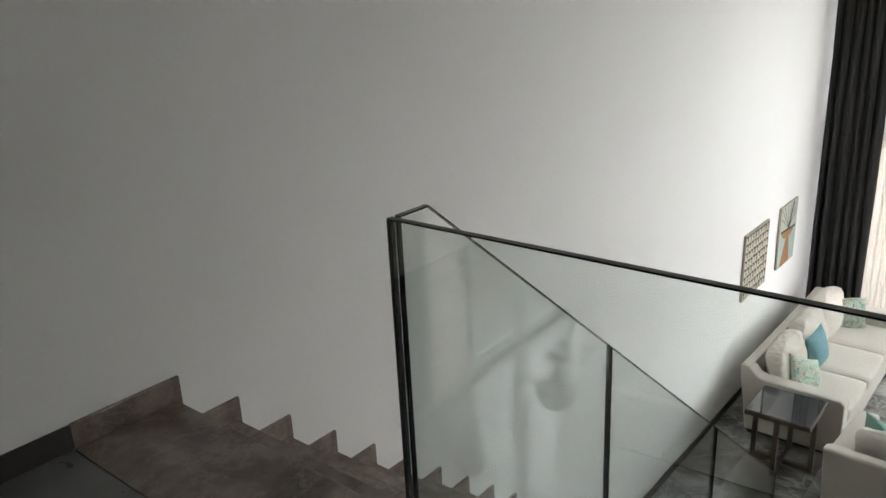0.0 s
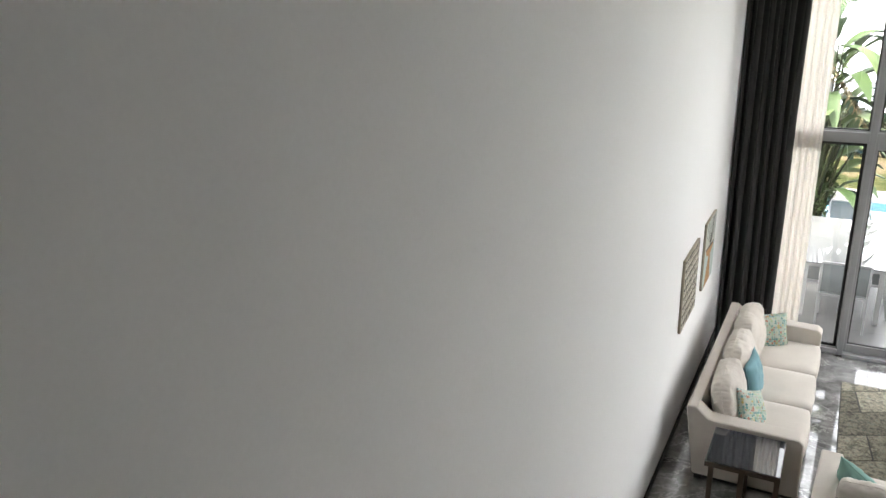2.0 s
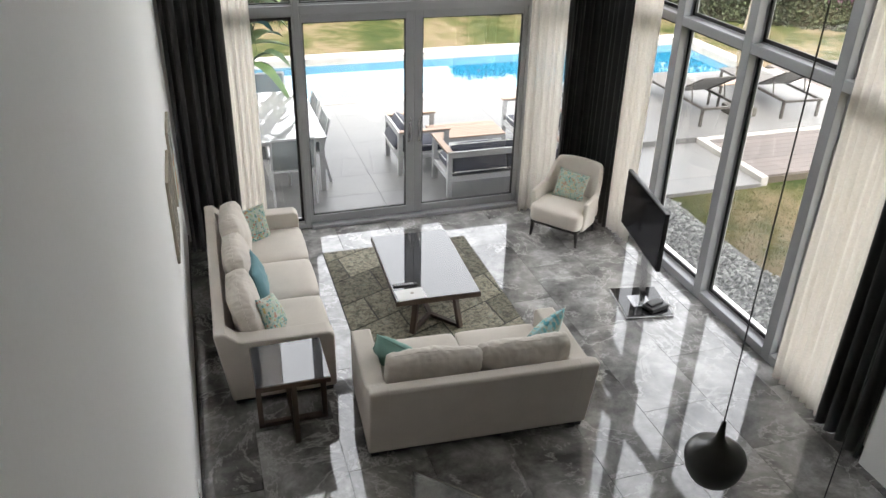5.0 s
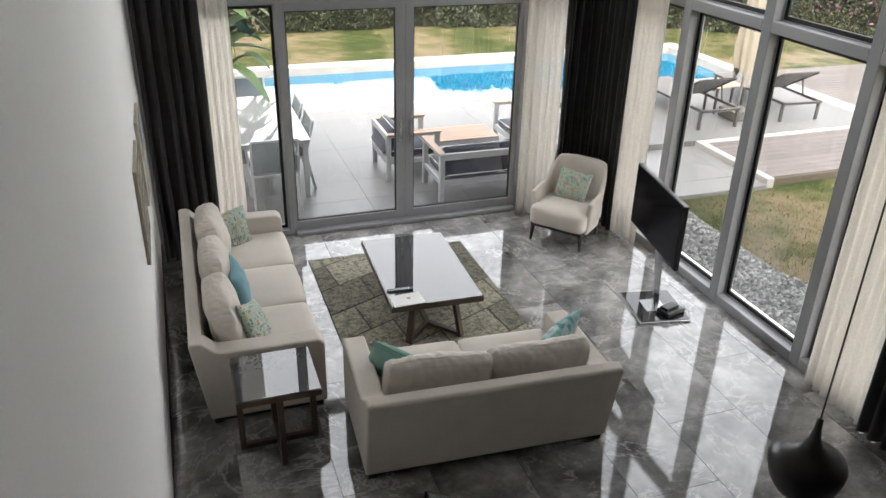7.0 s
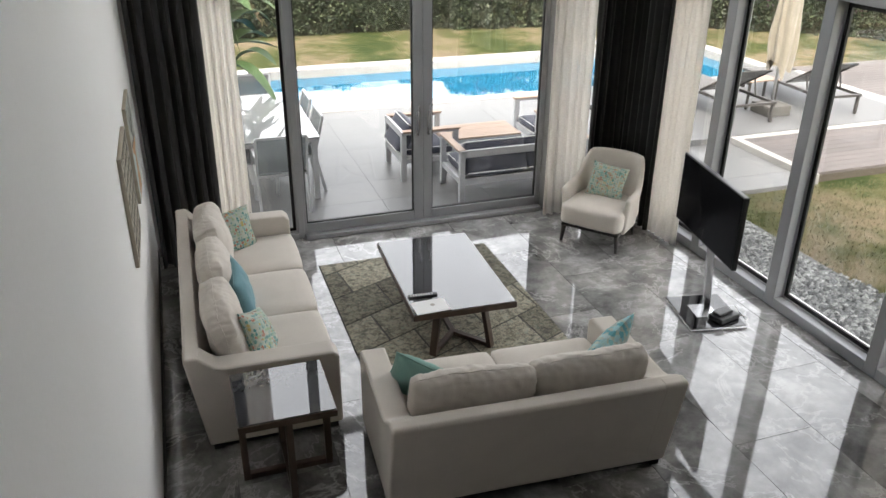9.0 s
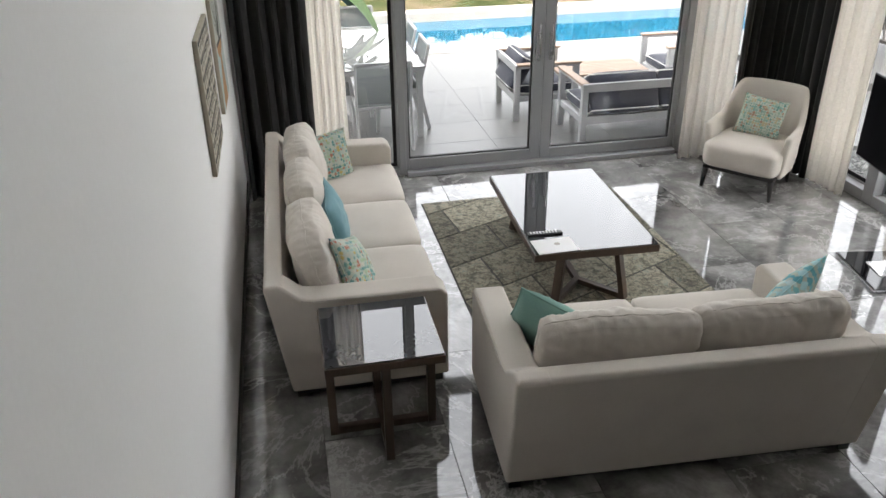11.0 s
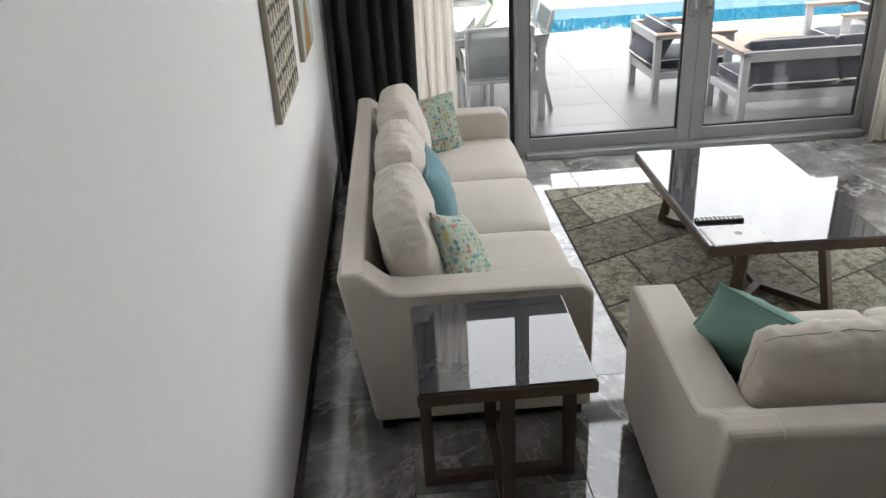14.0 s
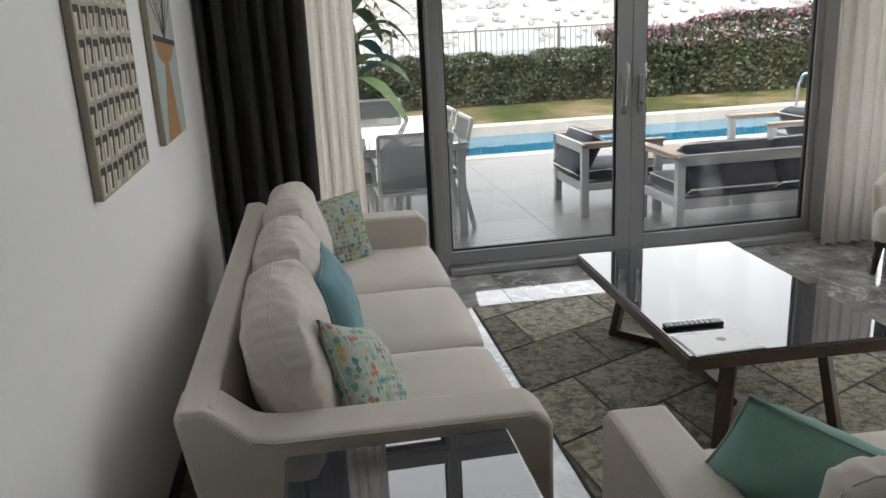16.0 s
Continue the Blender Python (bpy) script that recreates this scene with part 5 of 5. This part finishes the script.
# railing behind the low hedge
fence = thing("garden_railing", "slim grey metal railing behind the low hedge", "railing")
for z in (0.12, 1.33):
    part("rail", box((-9.0, 24.49, z - 0.015), (6.0, 24.52, z + 0.015)), IRON, fence)
bars = bpy.data.meshes.new("baluster")
b = box((-0.007, -0.007, 0.0), (0.007, 0.007, 1.21))
b.to_mesh(bars)
b.free()
bars.materials.append(IRON)
for k in range(125):
    ob = new("baluster", bars)
    ob.parent = fence
    ob.location = (-9.0 + k * 0.12, 24.505, 0.12)
for k in range(9):
    part("post", box((-9.0 + k * 1.86, 24.48, GZ), (-8.95 + k * 1.86, 24.53, 1.41), 0.004), IRON, fence)


def blade(bm, root, tip, width, droop, fold, rng):
    """A broad leaf that arches from root to tip."""
    root, tip = Vector(root), Vector(tip)
    n, d = 9, tip - root
    side = d.cross(Vector((0, 0, 1)))
    side = side.normalized() if side.length > 1e-4 else Vector((1, 0, 0))
    rows = []
    for k in range(n + 1):
        f = k / n
        c = root + d * f + Vector((0, 0, droop * 4 * f * (1 - f)))
        w = width * (math.sin(math.pi * min(1, f * 0.93 + 0.05)) ** 0.7) * (1 + 0.1 * rng.uniform(-1, 1))
        rows.append([bm.verts.new(c - side * w + Vector((0, 0, fold * w))), bm.verts.new(c), bm.verts.new(c + side * w + Vector((0, 0, fold * w)))])
    for A, B in zip(rows, rows[1:]):
        bm.faces.new((A[0], A[1], B[1], B[0]))
        bm.faces.new((A[1], A[2], B[2], B[1]))


plant = thing("strelitzia_plant", "tall broad-leaved green plant beside the terrace", "plant", (-1.55, 15.75, GZ), 0)
rng = random.Random(12)
stems, crown = bmesh.new(), bmesh.new()
for k in range(64):
    a, r0 = rng.uniform(0, 6.28), rng.uniform(0.0, 0.25)
    reach, h = rng.uniform(0.35, 1.0), rng.uniform(0.7, 3.3)
    p0 = Vector((r0 * math.cos(a), r0 * math.sin(a), 0))
    p1 = Vector((reach * 0.7 * math.cos(a), reach * 0.7 * math.sin(a), h))
    rod([p0, (p0 + p1) / 2 + Vector((0, 0, 0.15)), p1], [0.022, 0.018, 0.010], 5, stems)
    out = Vector((math.cos(a), math.sin(a), rng.uniform(-0.7, 0.7)))
    blade(crown, p1, p1 + out * rng.uniform(0.55, 0.95), rng.uniform(0.09, 0.17), rng.uniform(0.08, 0.25), 0.35, rng)
blade(crown, (0.45, 0.0, 2.0), (0.62, 0.0, 0.95), 0.13, 0.1, 0.3, rng)
part("stems", stems, GREEN, plant)
part("crown", crown, BROADLEAF, plant, smooth=True)

palm = thing("palm_tree", "short palm with shaggy bark and dry fronds", "palm", (-2.15, 15.95, GZ), 0)
part("trunk", rod([(0, 0, 0), (0.05, 0, 1.0), (0.12, 0.02, 2.2), (0.20, 0.0, 3.4)], [0.17, 0.15, 0.14, 0.16], 14), BARK, palm, smooth=True)
green, dry = bmesh.new(), bmesh.new()
for k in range(34):
    a, old = k * 2.4, k < 14
    up = rng.uniform(-1.3, -0.2) if old else rng.uniform(-0.2, 1.2)
    L = rng.uniform(0.9, 1.5)
    pts = [Vector((0.2 + L * f * math.cos(a), L * f * math.sin(a), 3.35 + up * L * f - 0.5 * L * f * f)) for f in (0, 0.25, 0.5, 0.75, 1)]
    dst = dry if old else green
    rod(pts, [0.018, 0.014, 0.010, 0.007, 0.003], 5, dst)
    for q in range(22):
        f = 0.15 + 0.85 * q / 22
        c = Vector((0.2 + L * f * math.cos(a), L * f * math.sin(a), 3.35 + up * L * f - 0.5 * L * f * f))
        for s in (-1, 1):
            sd = Vector((-math.sin(a) * s, math.cos(a) * s, -0.4)) * 0.34 * (1 - 0.5 * f)
            w = Vector((math.cos(a), math.sin(a), 0)) * 0.018
            v = [dst.verts.new(c - w), dst.verts.new(c + w), dst.verts.new(c + sd)]
            dst.faces.new(v)
part("crown", green, BROADLEAF, palm)
part("dry_fronds", dry, DRYLEAF, palm)


shrub = thing("shrub", "leafy light-green shrub at the terrace edge", "shrub", (-1.85, 15.8, GZ), 0)
def shrub_point(r):
    d = Vector((r.gauss(0, 1), r.gauss(0, 1), r.gauss(0, 1))).normalized()
    k = 0.72 + 0.28 * r.random() + 0.2 * noise.noise(d * 2.0)
    return Vector((d.x * 0.75 * k, d.y * 0.6 * k, 0.95 + d.z * 0.95 * k))
leaf_cloud("foliage", 3500, shrub_point, 0.07, BROADLEAF, random.Random(6), shrub, 0.3)
bm = bmesh.new()
for k in range(7):
    a = k * 0.9
    rod([(0, 0, 0), (0.2 * math.cos(a), 0.2 * math.sin(a), 0.6), (0.45 * math.cos(a), 0.4 * math.sin(a), 1.3)], [0.02, 0.015, 0.006], 5, bm)
part("stems", bm, TWIG, shrub)

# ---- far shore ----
# distance haze is put into the pale, low-contrast base colour of the hills
FAR = surface("haze_coloured_hillside", (0.14, 0.15, 0.155), (0.118, 0.128, 0.133), rough=1.0, scale=0.006, fine=0.08, bump=0)
verts, faces = [], []
nx, ny = 70, 10
for i in range(nx + 1):
    for j in range(ny + 1):
        x, f = -700 + 3600 * i / nx, j / ny
        h = max(0.0, 60 + 150 * min(1.0, max(0.0, (x + 300) / 1500)) + 70 * noise.noise(Vector((x * 0.0022, 0.4, 2))) + 22 * noise.noise(Vector((x * 0.009, f * 2, 7))))
        verts.append((x, 1700 + 600 * f, -60.5 + h * math.sin(f * math.pi / 2)))
for i in range(nx):
    for j in range(ny):
        a = i * (ny + 1) + j
        faces.append((a, a + ny + 1, a + ny + 2, a + 1))
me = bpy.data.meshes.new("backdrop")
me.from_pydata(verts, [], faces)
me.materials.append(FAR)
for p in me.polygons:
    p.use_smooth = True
tagged(new("backdrop", me), "hills across the bay with haze put into their colour", "hills", "", "structure")
# white walls greyed close to the hill tone, haze painted in
FAR_HOUSE = surface("haze_coloured_house_wall", (0.185, 0.19, 0.19), (0.165, 0.168, 0.168), rough=0.9, scale=0.05, fine=0.5, bump=0)
verts, faces = [], []
hr = random.Random(2)
for k in range(900):
    x, f = hr.uniform(0, 2600), hr.uniform(0.05, 0.8)
    h = max(0.0, 60 + 150 * min(1.0, max(0.0, (x + 300) / 1500)) + 70 * noise.noise(Vector((x * 0.0022, 0.4, 2))) + 22 * noise.noise(Vector((x * 0.009, f * 2, 7))))
    z, y, w, d = -62 + h * math.sin(f * math.pi / 2), 1700 + 600 * f - 4, hr.uniform(4, 9), hr.uniform(5, 9)
    i0 = len(verts)
    verts += [(x + sx * w, y + sy * 5, z + sz * d) for sz in (0, 1) for sx, sy in ((-1, -1), (1, -1), (1, 1), (-1, 1))]
    faces += [tuple(i0 + q for q in f4) for f4 in ((0, 1, 5, 4), (1, 2, 6, 5), (2, 3, 7, 6), (3, 0, 4, 7), (4, 5, 6, 7))]
me = bpy.data.meshes.new("far_houses")
me.from_pydata(verts, [], faces)
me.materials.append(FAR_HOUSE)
tagged(new("far_houses", me), "scattered white houses on the far hills, greyed with painted haze", "houses", "", "stuff")


# ---- terrace furniture ----
TZ = -0.066


def dining_chair(at, turn):
    """Faces -y of its own."""
    e = thing("dining_chair", "aluminium garden chair with grey mesh seat and arms", "chair", at, turn, "chairs round the garden table")
    for x in (-0.26, 0.26):
        part("leg", bar((x, -0.24, 0.0), (x, -0.21, 0.64), 0.025, 0.035, 0.003), SILVER, e)
        part("leg", bar((x, 0.30, 0.0), (x, 0.20, 0.45), 0.025, 0.035, 0.003), SILVER, e)
        part("back_post", bar((x, 0.20, 0.43), (x, 0.31, 0.86), 0.025, 0.03, 0.003), SILVER, e)
        part("armrest", bar((x, -0.23, 0.65), (x, 0.26, 0.65), 0.04, 0.022, 0.004), SILVER, e)
        part("side_rail", bar((x, -0.22, 0.42), (x, 0.21, 0.42), 0.022, 0.03, 0.002), SILVER, e)
    part("seat", box((-0.25, -0.23, 0.425), (0.25, 0.21, 0.437), 0.004), MESH, e)
    part("backrest", prism([(0.205, 0.46), (0.217, 0.46), (0.315, 0.85), (0.303, 0.85)], -0.25, 0.25, "x"), MESH, e)
    part("top_rail", bar((-0.26, 0.31, 0.86), (0.26, 0.31, 0.86), 0.025, 0.025, 0.003), SILVER, e)
    part("stretcher", bar((-0.26, 0.21, 0.42), (0.26, 0.21, 0.42), 0.02, 0.025), SILVER, e)
    return e


first = dining_chair((-0.86, 13.06, TZ), 180)
for x, y, a in ((-0.63, 13.62, -90), (-0.63, 14.36, -90), (-1.34, 13.52, 90), (-1.34, 14.27, 90), (-0.88, 15.27, 0)):
    copy_thing(first, pose(x, y, TZ, 0, 0, a))
gt = thing("garden_table", "long garden table with white glass top", "table", (-0.88, 14.03, TZ), 0)
part("tabletop", box((-0.48, -0.95, 0.715), (0.48, 1.05, 0.728), 0.004), TOPGLASS, gt, "glossy white glass top")
part("apron", box((-0.45, -0.92, 0.665), (0.45, 1.02, 0.715), 0.004), SILVER, gt)
for x in (-0.42, 0.42):
    for y in (-0.88, 0.98):
        part("leg", box((x - 0.03, y - 0.03, 0.0), (x + 0.03, y + 0.03, 0.665), 0.004), SILVER, gt)


def piped_pad(name, lo, hi, parent, seed):
    p = part(name, soft_box(lo, hi, 0.012, 0.04, 8, 0.004, seed), NAVY, parent, smooth=True)
    lo, hi = Vector(lo), Vector(hi)
    for z in (lo.z + 0.018, hi.z - 0.018):
        e = 0.008
        ring = [(lo.x + e, lo.y + e, z), (hi.x - e, lo.y + e, z), (hi.x - e, hi.y - e, z), (lo.x + e, hi.y - e, z), (lo.x + e, lo.y + e, z)]
        part("piping", rod(ring, 0.007, 5), WHITEPIPE, p)
    return p


def lounge_seat(name, label, at, turn, w, pads):
    """Faces -y of its own; the frame is w wide and 0.70 deep."""
    e = thing(name, label, "garden seat", at, turn, "terrace lounge set")
    x = w / 2
    for s in (-1, 1):
        part("post", box((s * x - 0.03, -0.35, 0.0), (s * x + 0.03, -0.29, 0.56), 0.004), SILVER, e)
        part("post", box((s * x - 0.03, 0.29, 0.0), (s * x + 0.03, 0.35, 0.60), 0.004), SILVER, e)
        part("arm_frame", box((s * x - 0.03, -0.35, 0.56), (s * x + 0.03, 0.35, 0.585), 0.003), SILVER, e)
        part("armrest", box((s * x - 0.042, -0.37, 0.585), (s * x + 0.042, 0.33, 0.607), 0.004), TEAK, e, "pale teak arm top")
        part("side_rail", box((s * x - 0.02, -0.29, 0.21), (s * x + 0.02, 0.29, 0.27), 0.003), SILVER, e)
    part("front_rail", box((-x + 0.03, -0.34, 0.20), (x - 0.03, -0.30, 0.28), 0.003), SILVER, e)
    part("back_rail", box((-x + 0.03, 0.30, 0.20), (x - 0.03, 0.34, 0.28), 0.003), SILVER, e)
    part("back_rail", box((-x + 0.03, 0.31, 0.52), (x - 0.03, 0.345, 0.60), 0.003), SILVER, e)
    part("seat_slats", box((-x + 0.03, -0.29, 0.245), (x - 0.03, 0.29, 0.262), 0.002), SILVER, e)
    pw = (w - 0.08) / pads
    for k in range(pads):
        a = -x + 0.04 + k * pw
        piped_pad("seat_cushion", (a + 0.004, -0.32, 0.264), (a + pw - 0.004, 0.27, 0.38), e, k)
        bc = piped_pad("back_cushion", (a + 0.01, -0.06, -0.19), (a + pw - 0.01, 0.08, 0.19), e, k + 4)
        bc.matrix_local = pose(0, 0.25, 0.475, 27, 0, 0)
    return e


lounge_seat("lounge_chair", "pale aluminium lounge chair with navy cushions and white piping", (0.93, 13.73, TZ), 90, 0.70, 1)
lounge_seat("lounge_sofa", "pale aluminium lounge sofa with navy cushions and teak arms", (1.79, 12.86, TZ), 180, 1.52, 2)
lounge_seat("lounge_chair", "pale aluminium lounge chair with navy cushions and white piping", (2.80, 14.05, TZ), -90, 0.68, 1)
lt = thing("lounge_table", "low aluminium terrace table with slatted teak top", "table", (1.64, 13.74, TZ), 0)
for k in range(9):
    part("slat", box((-0.50, -0.275 + k * 0.062, 0.405), (0.50, -0.275 + k * 0.062 + 0.056, 0.427), 0.003, 1), TEAK, lt)
for x in (-0.48, 0.48):
    for y in (-0.25, 0.25):
        part("leg", box((x - 0.025, y - 0.025, 0.0), (x + 0.025, y + 0.025, 0.405), 0.003), SILVER, lt)
for y in (-0.26, 0.26):
    part("rail", box((-0.455, y - 0.015, 0.36), (0.455, y + 0.015, 0.4045), 0.002), SILVER, lt)
for x in (-0.49, 0.49):
    part("rail", box((x - 0.012, -0.225, 0.36), (x + 0.012, 0.225, 0.4045), 0.002), SILVER, lt)


def lounger(at, turn):
    """Its head end lies towards -y of its own, the back raised."""
    e = thing("sun_lounger", "steel-framed sun lounger with raised taupe mesh back", "sun lounger", at, turn, "loungers by the pool")
    for x in (-0.33, 0.33):
        part("side_rail", box((x - 0.02, -0.05, 0.27), (x + 0.02, 1.9, 0.31), 0.003), BRONZE, e)
        for y in (0.0, 1.82):
            part("leg", box((x - 0.02, y - 0.02, 0.0), (x + 0.02, y + 0.02, 0.27), 0.003), BRONZE, e)
        part("back_rail", bar((x * 0.94, 0.82, 0.315), (x * 0.94, 0.12, 0.72), 0.03, 0.03, 0.003), BRONZE, e)
        part("prop", bar((x * 0.9, 0.35, 0.30), (x * 0.9, 0.42, 0.54), 0.018, 0.018), BRONZE, e)
    for y in (-0.03, 1.88):
        part("cross_rail", box((-0.31, y - 0.02, 0.272), (0.31, y + 0.02, 0.308), 0.003), BRONZE, e)
    part("seat_mesh", box((-0.31, 0.84, 0.30), (0.31, 1.86, 0.312), 0.003), TAUPEMESH, e)
    part("back_mesh", prism([(0.82, 0.318), (0.12, 0.722), (0.126, 0.734), (0.826, 0.33)], -0.295, 0.295, "x"), TAUPEMESH, e)
    return e


l1 = lounger((5.90, 13.86, 0.02), 0)
copy_thing(l1, pose(7.42, 13.86, 0.02, 0, 0, -3))

umb = thing("closed_umbrella", "closed beige garden umbrella on a stone base", "umbrella", (6.55, 14.25, 0.02), 0)
part("base", box((-0.20, -0.20, 0.0), (0.20, 0.20, 0.15), 0.012), UMBASE, umb)
part("pole", rod([(0, 0, 0.1), (0, 0, 3.1)], 0.022, 12), SILVER, umb, smooth=True)
bm = bmesh.new()
rings = []
for k in range(19):
    f = k / 18
    z, rad = 0.66 + 2.24 * f, 0.165 * (1 - f) ** 0.7 * (0.72 + 0.28 * min(1.0, f * 5)) + 0.03
    ring = []
    for j in range(64):
        a = 2 * math.pi * j / 64
        fold = 1 + 0.20 * (1 - 0.6 * f) * math.cos(7 * a + 1.2 * math.sin(2 * a) + 0.8 * f) + 0.22 * noise.noise(Vector((2 * math.cos(a), 2 * math.sin(a), z * 1.4)))
        drop = 0.30 * (1 - f) ** 3 * noise.noise(Vector((1.6 * math.cos(a), 1.6 * math.sin(a), 8.0)))
        ring.append(bm.verts.new((rad * fold * math.cos(a), rad * fold * math.sin(a), z - drop)))
    rings.append(ring)
for A, B in zip(rings, rings[1:]):
    for j in range(64):
        bm.faces.new((A[j], A[(j + 1) % 64], B[(j + 1) % 64], B[j]))
part("canopy", bm, BEIGE, umb, smooth=True)

stool = thing("side_table", "small slatted teak side table between the loungers", "side table", (6.58, 14.65, 0.02), 0)
for k in range(6):
    part("slat", box((-0.27 + k * 0.091, -0.155, 0.41), (-0.185 + k * 0.091, 0.155, 0.43), 0.003, 1), TEAK, stool)
for x in (-0.25, 0.25):
    part("rail", box((x - 0.018, -0.15, 0.375), (x + 0.018, 0.15, 0.408), 0.002), BRONZE, stool)
    for y in (-0.13, 0.13):
        part("leg", box((x - 0.016, y - 0.016, 0.0), (x + 0.016, y + 0.016, 0.375), 0.002), BRONZE, stool)

ladder = thing("pool_handrail", "polished steel pool ladder handrails", "handrail", (5.18, 16.75, -0.055), 0)
for x in (-0.25, 0.25):
    part("rail", rod([(x, -0.16, 0.0), (x, -0.16, 0.55), (x, -0.10, 0.68), (x, 0.03, 0.74), (x, 0.18, 0.70), (x, 0.27, 0.58), (x, 0.29, 0.3), (x, 0.29, -0.5)], 0.021, 10), CHROME, ladder, smooth=True)
